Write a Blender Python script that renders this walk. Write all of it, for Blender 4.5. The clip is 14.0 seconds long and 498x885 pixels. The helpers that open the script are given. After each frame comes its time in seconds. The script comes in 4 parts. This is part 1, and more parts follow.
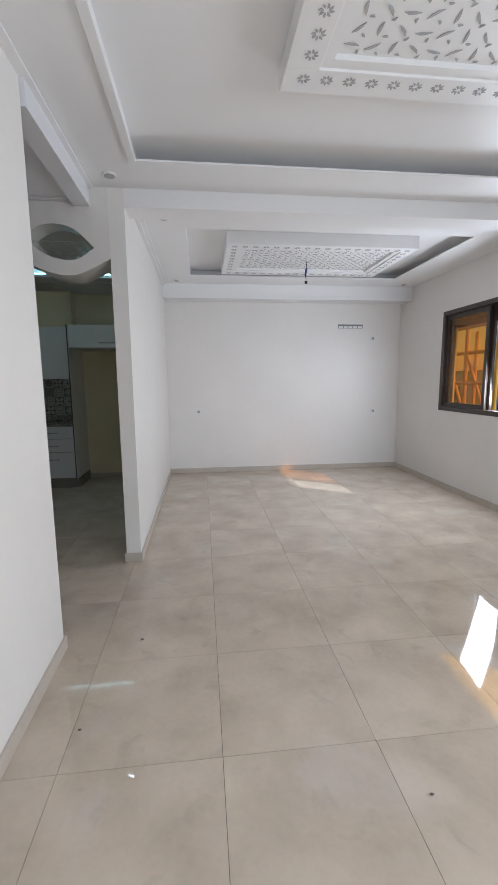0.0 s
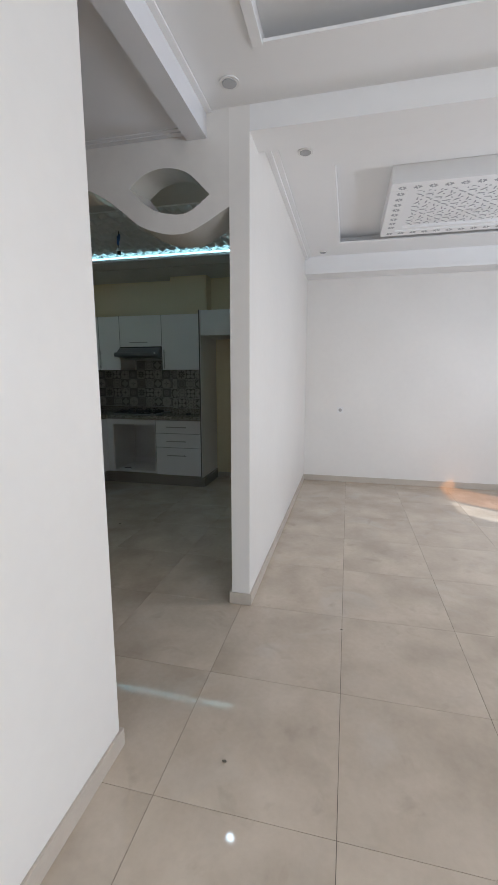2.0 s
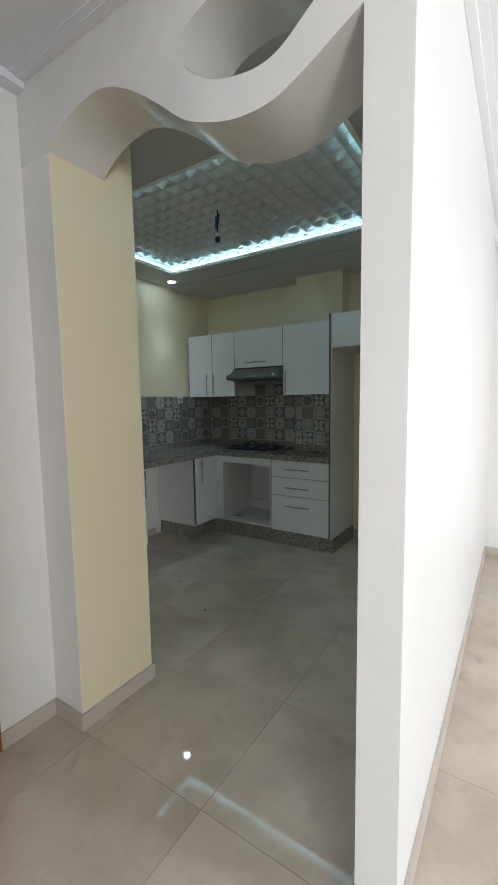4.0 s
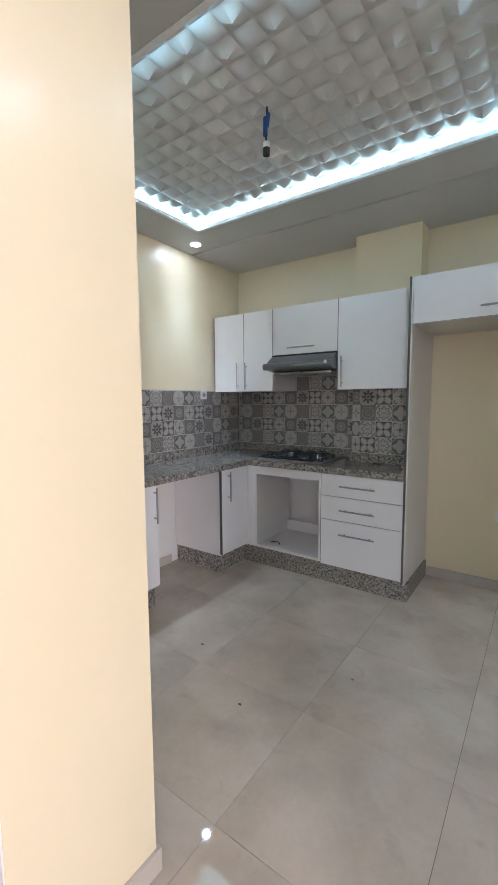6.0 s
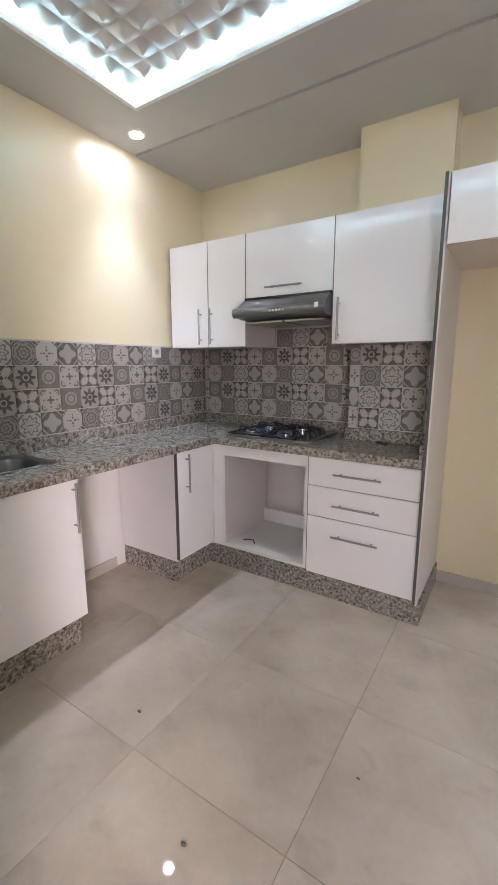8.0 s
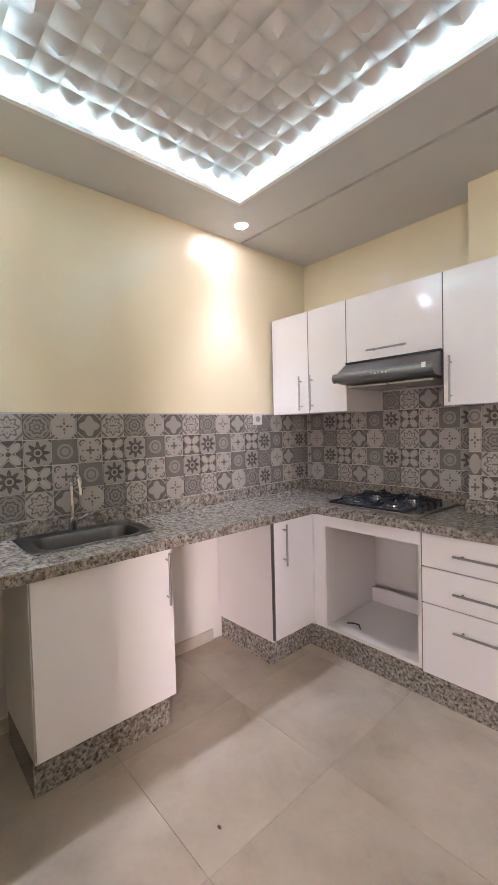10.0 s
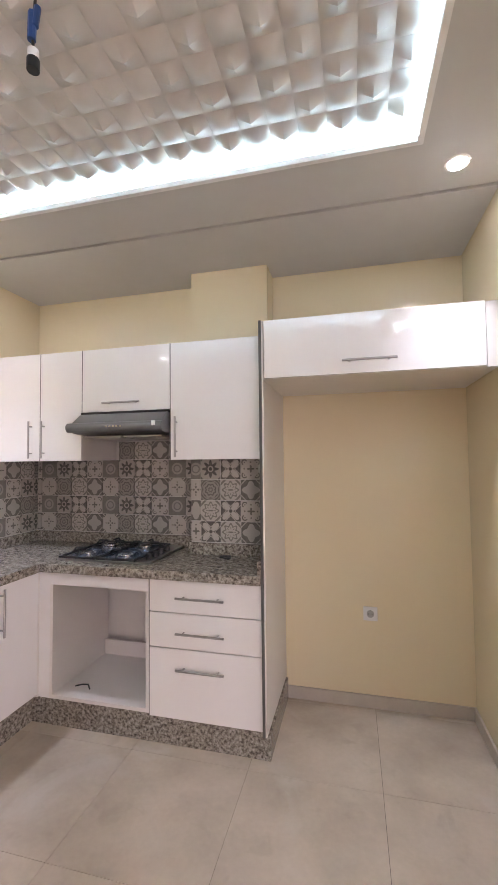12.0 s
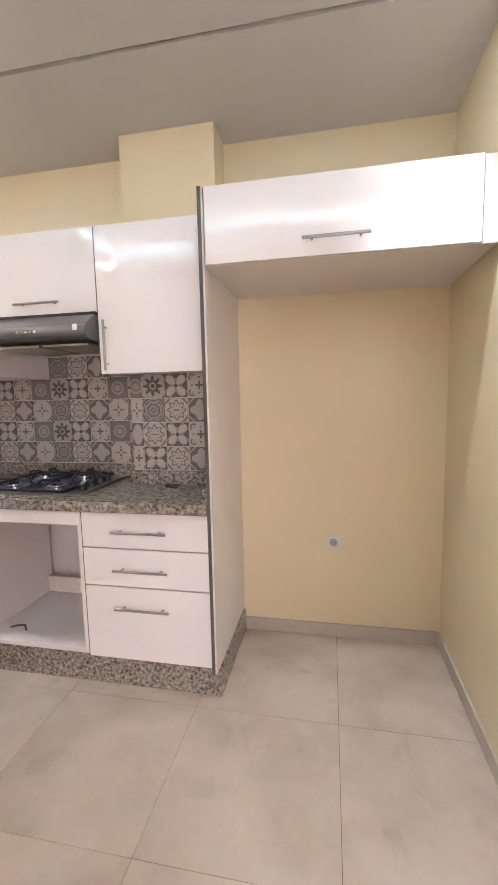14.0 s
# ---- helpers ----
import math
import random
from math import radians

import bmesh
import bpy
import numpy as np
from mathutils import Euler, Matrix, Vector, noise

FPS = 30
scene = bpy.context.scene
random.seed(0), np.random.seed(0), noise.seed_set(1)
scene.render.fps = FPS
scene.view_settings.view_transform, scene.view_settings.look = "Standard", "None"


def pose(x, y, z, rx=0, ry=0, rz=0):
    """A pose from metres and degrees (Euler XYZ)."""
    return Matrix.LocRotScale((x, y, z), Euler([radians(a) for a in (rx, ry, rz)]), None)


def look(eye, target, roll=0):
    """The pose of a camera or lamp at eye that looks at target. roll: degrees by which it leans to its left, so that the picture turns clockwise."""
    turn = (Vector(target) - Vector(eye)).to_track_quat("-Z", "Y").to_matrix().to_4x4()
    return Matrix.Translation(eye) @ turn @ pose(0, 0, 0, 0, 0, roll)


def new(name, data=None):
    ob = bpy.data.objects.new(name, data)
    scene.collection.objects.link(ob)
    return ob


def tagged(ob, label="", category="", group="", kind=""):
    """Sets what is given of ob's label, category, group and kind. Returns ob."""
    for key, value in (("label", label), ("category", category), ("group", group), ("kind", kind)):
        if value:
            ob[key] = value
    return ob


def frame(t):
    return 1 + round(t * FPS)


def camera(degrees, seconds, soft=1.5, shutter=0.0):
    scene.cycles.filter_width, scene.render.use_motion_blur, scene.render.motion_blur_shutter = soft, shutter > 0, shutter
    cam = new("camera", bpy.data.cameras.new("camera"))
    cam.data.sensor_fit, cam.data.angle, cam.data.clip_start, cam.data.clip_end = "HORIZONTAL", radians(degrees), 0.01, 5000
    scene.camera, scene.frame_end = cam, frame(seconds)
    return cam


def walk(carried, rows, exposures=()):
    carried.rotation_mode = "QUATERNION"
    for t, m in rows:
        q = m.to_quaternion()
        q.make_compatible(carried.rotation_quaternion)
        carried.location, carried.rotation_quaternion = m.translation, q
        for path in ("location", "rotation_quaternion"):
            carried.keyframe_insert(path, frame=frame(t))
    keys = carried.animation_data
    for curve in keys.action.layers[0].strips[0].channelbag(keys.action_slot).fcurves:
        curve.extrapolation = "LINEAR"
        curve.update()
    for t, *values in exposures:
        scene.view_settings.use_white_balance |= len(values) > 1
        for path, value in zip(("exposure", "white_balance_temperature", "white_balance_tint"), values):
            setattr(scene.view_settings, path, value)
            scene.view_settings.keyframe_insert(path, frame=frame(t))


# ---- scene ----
cam = camera(62.0, 14.0)
PATH = [
    (0, (0.108, 0.059, 1.4), (0.327, 2.025, 1.105), -0.5),
    (0.5, (0.068, 0.109, 1.406), (0.011, 2.089, 1.128), -0.1),
    (1, (0.048, 0.297, 1.421), (-0.04, 2.276, 1.146), 0.6),
    (1.5, (0.13, 0.611, 1.392), (-0.131, 2.571, 1.091), 0.3),
    (2, (0.134, 0.962, 1.384), (-0.32, 2.883, 1.061), 0.0),
    (2.5, (0.077, 1.311, 1.416), (-0.549, 3.179, 1.075), -0.2),
    (3, (0.059, 1.658, 1.392), (-0.763, 3.45, 1.056), -0.4),
    (3.5, (-0.041, 1.971, 1.362), (-0.991, 3.706, 1.067), -0.5),
    (4, (-0.187, 2.253, 1.396), (-1.276, 3.918, 1.195), -0.9),
    (4.2, (-0.228, 2.317, 1.386), (-1.347, 3.966, 1.215), -1.2),
    (6.3, (-0.933, 3.074, 1.362), (-2.097, 4.686, 1.151), -0.4),
    (6.5, (-0.979, 3.182, 1.362), (-2.131, 4.801, 1.133), -0.6),
    (7, (-1.094, 3.337, 1.353), (-2.166, 5.004, 1.088), -0.3),
    (7.5, (-1.204, 3.496, 1.36), (-2.163, 5.222, 1.038), -0.0),
    (8, (-1.238, 3.613, 1.326), (-2.305, 5.265, 0.959), -0.0),
    (8.2, (-1.243, 3.673, 1.325), (-2.435, 5.229, 0.93), -0.2),
    (10.3, (-1.25, 3.741, 1.373), (-2.732, 5.084, 1.342), -1.0),
    (10.5, (-1.26, 3.722, 1.393), (-2.646, 5.162, 1.358), -0.9),
    (11, (-1.255, 3.688, 1.404), (-2.33, 5.374, 1.393), -0.3),
    (11.5, (-1.194, 3.693, 1.4), (-1.922, 5.555, 1.429), -0.1),
    (12, (-1.145, 3.706, 1.436), (-1.63, 5.644, 1.523), -0.6),
    (12.5, (-1.082, 3.718, 1.467), (-1.383, 5.692, 1.573), -1.4),
    (13, (-1.037, 3.774, 1.432), (-1.223, 5.765, 1.471), -2.0),
    (13.5, (-0.975, 3.92, 1.379), (-1.166, 5.905, 1.227), -2.1),
    (14, (-1.083, 4.061, 1.33), (-1.468, 6.011, 1.104), -1.2),
]
EXPOSURES = [(0, -0.4, 5750, 10), (0.5, -0.22, 5750, 10), (2, -0.25, 5800, 10), (3, 0.05, 5850, 9), (4.2, 0.75, 5800, 7), (6.3, 2.0, 5950, 26), (7, 2.2, 6100, 28), (8.2, 2.4, 6500, 34), (10.3, 2.5, 6900, 40), (13.2, 2.45, 7000, 41), (14, 2.85, 7100, 41)]
walk(cam, [(t, look(eye, target, roll)) for t, eye, target, roll in PATH], EXPOSURES)

# ---- light ----
TO_SUN = Vector((1.18, -0.88, 1.0)).normalized()
world = bpy.data.worlds.new("sky")
scene.world = world
world.use_nodes = True
wn = world.node_tree.nodes
sky = wn.new("ShaderNodeTexSky")
sky.sky_type, sky.sun_disc = "NISHITA", False
sky.sun_elevation = math.asin(TO_SUN.z)
sky.sun_rotation = math.atan2(TO_SUN.x, TO_SUN.y)
world.node_tree.links.new(sky.outputs[0], wn["Background"].inputs[0])
wn["Background"].inputs[1].default_value = 0.15


def lamp(name, kind, m, energy, colour, **settings):
    data = bpy.data.lights.new(name, kind)
    data.energy, data.color = energy, colour
    ob = new(name, data)
    ob.matrix_world = m
    return ob, data


sun, sun_data = lamp("sun", "SUN", look(TO_SUN * 20, (0, 0, 0)), 5.0, (1.0, 0.95, 0.87))
sun_data.angle = radians(0.6)
# added unseen fill behind the start of the walk, and daylight of the living room window nearest to it
fill_sky, d = lamp("unseen_fill_light", "AREA", look((1.4, -2.42, 1.15), (1.4, 0, 1.1)), 30, (0.88, 0.94, 1.0))
d.shape, d.size, d.size_y = "RECTANGLE", 2.2, 2.1
win_sky, d = lamp("window_skylight", "AREA", look((3.19, -0.25, 1.6), (1.0, -0.25, 1.2)), 105, (0.88, 0.94, 1.0))
d.shape, d.size, d.size_y = "RECTANGLE", 1.3, 1.15
open_sky, d = lamp("open_window_skylight", "AREA", look((3.20, 4.09, 1.55), (1.5, 4.3, 1.2)), 55, (0.95, 0.97, 1.0))
d.shape, d.size, d.size_y = "RECTANGLE", 0.44, 0.9
LED_STRENGTH = 8.5
SPOT_WATTS = 13.0


# ---- materials ----
def material(name, colour, rough=0.5, metal=0.0, vary=0.06, scale=3.0, fine=60.0, bump=0.05, coat=0.0, rough_vary=0.025):
    mat = bpy.data.materials.new(name)
    mat.use_nodes = True
    nt = mat.node_tree
    n, l = nt.nodes, nt.links
    p = n["Principled BSDF"]
    p.inputs["Metallic"].default_value = metal
    p.inputs["Coat Weight"].default_value = coat
    p.inputs["Coat Roughness"].default_value = 0.08
    co = n.new("ShaderNodeTexCoord")
    a = n.new("ShaderNodeTexNoise")
    a.inputs["Scale"].default_value = scale
    a.inputs["Detail"].default_value = 5
    b = n.new("ShaderNodeTexNoise")
    b.inputs["Scale"].default_value = fine
    b.inputs["Detail"].default_value = 3
    for t in (a, b):
        l.new(co.outputs["Object"], t.inputs["Vector"])
    mix = n.new("ShaderNodeMix")
    mix.data_type = "RGBA"
    dark = [c * (1 - 2.2 * vary) for c in colour]
    light = [min(1, c * (1 + 1.2 * vary)) for c in colour]
    mix.inputs["A"].default_value, mix.inputs["B"].default_value = (*dark, 1), (*light, 1)
    add = n.new("ShaderNodeMath")
    add.operation = "MULTIPLY_ADD"
    l.new(b.outputs[0], add.inputs[0])
    add.inputs[1].default_value = 0.4
    l.new(a.outputs[0], add.inputs[2])
    sub = n.new("ShaderNodeMath")
    sub.operation = "SUBTRACT"
    l.new(add.outputs[0], sub.inputs[0])
    sub.inputs[1].default_value = 0.2
    l.new(sub.outputs[0], mix.inputs["Factor"])
    l.new(mix.outputs["Result"], p.inputs["Base Color"])
    rr = n.new("ShaderNodeMapRange")
    rr.inputs["To Min"].default_value = max(0.02, rough - rough_vary)
    rr.inputs["To Max"].default_value = rough + rough_vary
    l.new(a.outputs[0], rr.inputs["Value"])
    l.new(rr.outputs[0], p.inputs["Roughness"])
    if bump:
        bp = n.new("ShaderNodeBump")
        bp.inputs["Strength"].default_value = bump
        bp.inputs["Distance"].default_value = 0.004
        l.new(b.outputs[0], bp.inputs["Height"])
        l.new(bp.outputs[0], p.inputs["Normal"])
    return mat


def emitter(name, colour, strength):
    mat = bpy.data.materials.new(name)
    mat.use_nodes = True
    p = mat.node_tree.nodes["Principled BSDF"]
    p.inputs["Base Color"].default_value = (0.8, 0.8, 0.8, 1)
    p.inputs["Emission Color"].default_value = (*colour, 1)
    p.inputs["Emission Strength"].default_value = strength
    return mat


def glass(name, colour):
    """Thin tinted glass: light passes through and takes the tint, and the face mirrors a little."""
    mat = bpy.data.materials.new(name)
    mat.use_nodes = True
    n, l = mat.node_tree.nodes, mat.node_tree.links
    n.remove(n["Principled BSDF"])
    through_it, gloss, mix = n.new("ShaderNodeBsdfTransparent"), n.new("ShaderNodeBsdfGlossy"), n.new("ShaderNodeMixShader")
    through_it.inputs[0].default_value = (*colour, 1)
    gloss.inputs["Roughness"].default_value = 0.01
    mix.inputs[0].default_value = 0.07
    l.new(through_it.outputs[0], mix.inputs[1])
    l.new(gloss.outputs[0], mix.inputs[2])
    l.new(mix.outputs[0], n["Material Output"].inputs[0])
    return mat


def floor_tile_material():
    mat = material("floor_porcelain", (0.60, 0.51, 0.41), 0.06, 0, 0.09, 2.2, 40, 0.008, rough_vary=0.05)
    nt = mat.node_tree
    n, l = nt.nodes, nt.links
    p = n["Principled BSDF"]
    src = p.inputs["Base Color"].links[0].from_socket
    info = n.new("ShaderNodeObjectInfo")
    # every tile takes its own piece of the cloudy print
    co = n.new("ShaderNodeTexCoord")
    off = n.new("ShaderNodeVectorMath")
    off.operation = "MULTIPLY_ADD"
    l.new(info.outputs["Random"], off.inputs[0])
    off.inputs[1].default_value = (37, 53, 11)
    l.new(co.outputs["Object"], off.inputs[2])
    cloud = n.new("ShaderNodeTexNoise")
    cloud.inputs["Scale"].default_value, cloud.inputs["Detail"].default_value = 3.5, 8
    cloud.inputs["Distortion"].default_value = 0.3
    l.new(off.outputs[0], cloud.inputs["Vector"])
    ramp = n.new("ShaderNodeValToRGB")
    ramp.color_ramp.elements[0].position, ramp.color_ramp.elements[1].position = 0.3, 0.7
    ramp.color_ramp.elements[0].color = (0.78, 0.765, 0.75, 1)
    ramp.color_ramp.elements[1].color = (1.0, 1.0, 1.0, 1)
    l.new(cloud.outputs[0], ramp.inputs[0])
    # faint dust and wiped smears over the whole floor
    geo = n.new("ShaderNodeNewGeometry")
    dust = n.new("ShaderNodeTexNoise")
    dust.inputs["Scale"].default_value, dust.inputs["Detail"].default_value, dust.inputs["Distortion"].default_value = 2.4, 10, 0.8
    l.new(geo.outputs["Position"], dust.inputs["Vector"])
    dr = n.new("ShaderNodeMapRange")
    dr.inputs["From Min"].default_value, dr.inputs["From Max"].default_value = 0.56, 0.72
    dr.inputs["To Max"].default_value = 0.42
    l.new(dust.outputs[0], dr.inputs["Value"])
    mul = n.new("ShaderNodeMix")
    mul.data_type, mul.blend_type = "RGBA", "MULTIPLY"
    mul.inputs["Factor"].default_value = 1
    l.new(src, mul.inputs["A"])
    l.new(ramp.outputs[0], mul.inputs["B"])
    mix = n.new("ShaderNodeMix")
    mix.data_type = "RGBA"
    l.new(dr.outputs[0], mix.inputs["Factor"])
    l.new(mul.outputs["Result"], mix.inputs["A"])
    mix.inputs["B"].default_value = (0.58, 0.54, 0.48, 1)
    # dark scuffs
    scuff = n.new("ShaderNodeTexNoise")
    scuff.inputs["Scale"].default_value, scuff.inputs["Detail"].default_value, scuff.inputs["Distortion"].default_value = 6.5, 7, 0.6
    l.new(geo.outputs["Position"], scuff.inputs["Vector"])
    sr = n.new("ShaderNodeMapRange")
    sr.inputs["From Min"].default_value, sr.inputs["From Max"].default_value = 0.60, 0.74
    sr.inputs["To Max"].default_value = 0.32
    l.new(scuff.outputs[0], sr.inputs["Value"])
    worn = n.new("ShaderNodeMix")
    worn.data_type = "RGBA"
    l.new(sr.outputs[0], worn.inputs["Factor"])
    l.new(mix.outputs["Result"], worn.inputs["A"])
    worn.inputs["B"].default_value = (0.30, 0.245, 0.19, 1)
    l.new(worn.outputs["Result"], p.inputs["Base Color"])
    ro = n.new("ShaderNodeMath")
    ro.operation = "MULTIPLY_ADD"
    l.new(dr.outputs[0], ro.inputs[0])
    ro.inputs[1].default_value, ro.inputs[2].default_value = 0.14, 0.035
    l.new(ro.outputs[0], p.inputs["Roughness"])
    return mat


def granite_material():
    """Dense grains of brown, grey and off-white, with a few larger dark ones."""
    mat = material("speckled_granite", (0.23, 0.205, 0.175), 0.13, 0, 0.12, 14, 120, 0.0, rough_vary=0.05)
    n, l = mat.node_tree.nodes, mat.node_tree.links
    p = n["Principled BSDF"]
    co = n.new("ShaderNodeTexCoord")
    grain = n.new("ShaderNodeTexNoise")
    grain.inputs["Scale"].default_value, grain.inputs["Detail"].default_value, grain.inputs["Roughness"].default_value = 62, 4, 0.72
    l.new(co.outputs["Object"], grain.inputs["Vector"])
    ramp = n.new("ShaderNodeValToRGB")
    ramp.color_ramp.elements[0].position, ramp.color_ramp.elements[0].color = 0.36, (0.07, 0.06, 0.052, 1)
    ramp.color_ramp.elements[1].position, ramp.color_ramp.elements[1].color = 0.68, (0.48, 0.455, 0.41, 1)
    for at, colour in ((0.45, (0.20, 0.175, 0.145, 1)), (0.53, (0.31, 0.285, 0.245, 1))):
        ramp.color_ramp.elements.new(at).color = colour
    l.new(grain.outputs[0], ramp.inputs[0])
    blot = n.new("ShaderNodeTexNoise")
    blot.inputs["Scale"].default_value, blot.inputs["Detail"].default_value = 26, 3
    l.new(co.outputs["Object"], blot.inputs["Vector"])
    r = n.new("ShaderNodeMapRange")
    r.inputs["From Min"].default_value, r.inputs["From Max"].default_value, r.inputs["To Max"].default_value = 0.56, 0.68, 0.55
    l.new(blot.outputs[0], r.inputs["Value"])
    mix = n.new("ShaderNodeMix")
    mix.data_type = "RGBA"
    l.new(r.outputs[0], mix.inputs["Factor"])
    l.new(ramp.outputs[0], mix.inputs["A"])
    mix.inputs["B"].default_value = (0.10, 0.08, 0.062, 1)
    l.new(mix.outputs["Result"], p.inputs["Base Color"])
    return mat


def patterned_tile(name, ground, ink, design):
    """A printed cement-style tile: design(m, u, v, r, a) gives a mask from the place on the tile, -1 to 1."""
    mat = bpy.data.materials.new(name)
    mat.use_nodes = True
    nt = mat.node_tree
    n, l = nt.nodes, nt.links
    p = n["Principled BSDF"]
    p.inputs["Roughness"].default_value = 0.35

    def m(op, a, b=0.0, c=0.0):
        k = n.new("ShaderNodeMath")
        k.operation = op
        for sock, val in zip(k.inputs, (a, b, c)):
            if isinstance(val, (int, float)):
                sock.default_value = val
            else:
                l.new(val, sock)
        return k.outputs[0]
    co = n.new("ShaderNodeTexCoord")
    sep = n.new("ShaderNodeSeparateXYZ")
    l.new(co.outputs["Object"], sep.inputs[0])
    u, v = m("MULTIPLY", sep.outputs[0], 16.0), m("MULTIPLY", sep.outputs[2], 16.0)
    r = m("SQRT", m("ADD", m("MULTIPLY", u, u), m("MULTIPLY", v, v)))
    a = m("ARCTAN2", v, u)
    mask = design(m, m("ABSOLUTE", u), m("ABSOLUTE", v), r, a)
    wear = n.new("ShaderNodeTexNoise")
    wear.inputs["Scale"].default_value, wear.inputs["Detail"].default_value = 45, 4
    l.new(co.outputs["Object"], wear.inputs["Vector"])
    soft = m("MULTIPLY", mask, m("MULTIPLY_ADD", wear.outputs[0], 0.5, 0.62))
    cl = n.new("ShaderNodeClamp")
    l.new(soft, cl.inputs[0])
    mix = n.new("ShaderNodeMix")
    mix.data_type = "RGBA"
    l.new(cl.outputs[0], mix.inputs["Factor"])
    mix.inputs["A"].default_value, mix.inputs["B"].default_value = (*ground, 1), (*ink, 1)
    l.new(mix.outputs["Result"], p.inputs["Base Color"])
    return mat


def either(m, *masks):
    out = masks[0]
    for k in masks[1:]:
        out = m("MAXIMUM", out, k)
    return out


PALE, DARK, INK = (0.42, 0.385, 0.345), (0.05, 0.044, 0.039), (0.10, 0.09, 0.078)


def inside(m, value, lo, hi):
    return m("MULTIPLY", m("GREATER_THAN", value, lo), m("LESS_THAN", value, hi))


def dot(m, u, v, cx, cy, radius):
    return m("LESS_THAN", m("SQRT", m("ADD", m("POWER", m("SUBTRACT", u, cx), 2.0), m("POWER", m("SUBTRACT", v, cy), 2.0))), radius)


def medallion(m, u, v, r, a):
    wave = m("MULTIPLY_ADD", m("COSINE", m("MULTIPLY", a, 8.0)), 0.05, r)
    return either(m, inside(m, wave, 0.14, 0.24), inside(m, wave, 0.42, 0.56), m("MULTIPLY", m("GREATER_THAN", wave, 0.78), m("GREATER_THAN", m("SINE", m("MULTIPLY", r, 26.0)), -0.2)))


def small_cross(m, u, v, r, a):
    arms = m("MULTIPLY", m("GREATER_THAN", m("COSINE", m("MULTIPLY", a, 4.0)), 0.15), inside(m, r, 0.12, 0.34))
    bars = m("MULTIPLY", m("LESS_THAN", m("MINIMUM", u, v), 0.05), inside(m, r, 0.42, 0.62))
    corner = m("MULTIPLY", m("GREATER_THAN", m("ADD", u, v), 1.42), m("GREATER_THAN", m("SINE", m("MULTIPLY", m("SUBTRACT", u, v), 16.0)), -0.4))
    return either(m, arms, bars, corner)


def quatrefoil(m, u, v, r, a):
    edge = m("MULTIPLY_ADD", m("COSINE", m("MULTIPLY", a, 4.0)), 0.15, 0.70)
    return m("MULTIPLY", m("GREATER_THAN", r, edge), m("GREATER_THAN", m("ABSOLUTE", m("SUBTRACT", m("ADD", u, v), 1.45)), 0.07))


def lace(m, u, v, r, a):
    flower = m("LESS_THAN", m("ABSOLUTE", m("SUBTRACT", r, m("MULTIPLY_ADD", m("COSINE", m("MULTIPLY", a, 8.0)), 0.12, 0.66))), 0.085)
    heart = m("MULTIPLY", m("LESS_THAN", v, 0.07), m("LESS_THAN", u, 0.24))
    corner = inside(m, m("ADD", u, v), 1.36, 1.62)
    veins = m("MULTIPLY", inside(m, r, 0.28, 0.5), m("GREATER_THAN", m("COSINE", m("MULTIPLY", a, 8.0)), 0.8))
    return either(m, flower, heart, corner, veins)


def petals(m, u, v, r, a):
    edge = m("MULTIPLY_ADD", m("COSINE", m("MULTIPLY", a, 8.0)), 0.2, 0.66)
    body = m("MULTIPLY", m("LESS_THAN", r, edge), m("GREATER_THAN", m("ABSOLUTE", m("SUBTRACT", r, 0.24)), 0.06))
    return either(m, body, m("GREATER_THAN", m("ADD", u, v), 1.7))


def target(m, u, v, r, a):
    return either(m, inside(m, r, 0.3, 0.42), m("GREATER_THAN", r, 0.62))


def hooks(m, u, v, r, a):
    hook = m("MULTIPLY", m("LESS_THAN", m("ABSOLUTE", m("SUBTRACT", m("SQRT", m("ADD", m("POWER", m("SUBTRACT", u, 0.6), 2.0), m("POWER", m("SUBTRACT", v, 0.6), 2.0))), 0.24)), 0.06), m("GREATER_THAN", m("ADD", u, v), 1.12))
    heart = m("LESS_THAN", r, m("MULTIPLY_ADD", m("COSINE", m("MULTIPLY", a, 4.0)), 0.12, 0.24))
    return either(m, hook, heart, dot(m, u, v, 0.62, 0.0, 0.08), dot(m, u, v, 0.0, 0.62, 0.08), dot(m, u, v, 0.6, 0.6, 0.06))


def star(m, u, v, r, a):
    leaf_edge = m("MULTIPLY_ADD", m("COSINE", m("MULTIPLY_ADD", a, 4.0, math.pi)), 0.44, 0.66)
    ground = m("MULTIPLY", m("GREATER_THAN", r, leaf_edge), m("GREATER_THAN", m("ABSOLUTE", m("SUBTRACT", m("SUBTRACT", m("MAXIMUM", u, v), m("MINIMUM", u, v)), 0.42)), 0.05))
    return either(m, ground, m("LESS_THAN", r, 0.17))


TILES = {"R": patterned_tile("tile_medallion", (0.26, 0.24, 0.215), INK, medallion), "C": patterned_tile("tile_small_cross", PALE, INK, small_cross),
         "Q": patterned_tile("tile_quatrefoil", (0.36, 0.335, 0.30), INK, quatrefoil), "L": patterned_tile("tile_lace", PALE, (0.15, 0.14, 0.12), lace),
         "P": patterned_tile("tile_petals", (0.34, 0.31, 0.275), DARK, petals), "T": patterned_tile("tile_target", (0.30, 0.275, 0.25), (0.15, 0.14, 0.12), target),
         "H": patterned_tile("tile_hooks", PALE, INK, hooks), "S": patterned_tile("tile_star", PALE, DARK, star)}

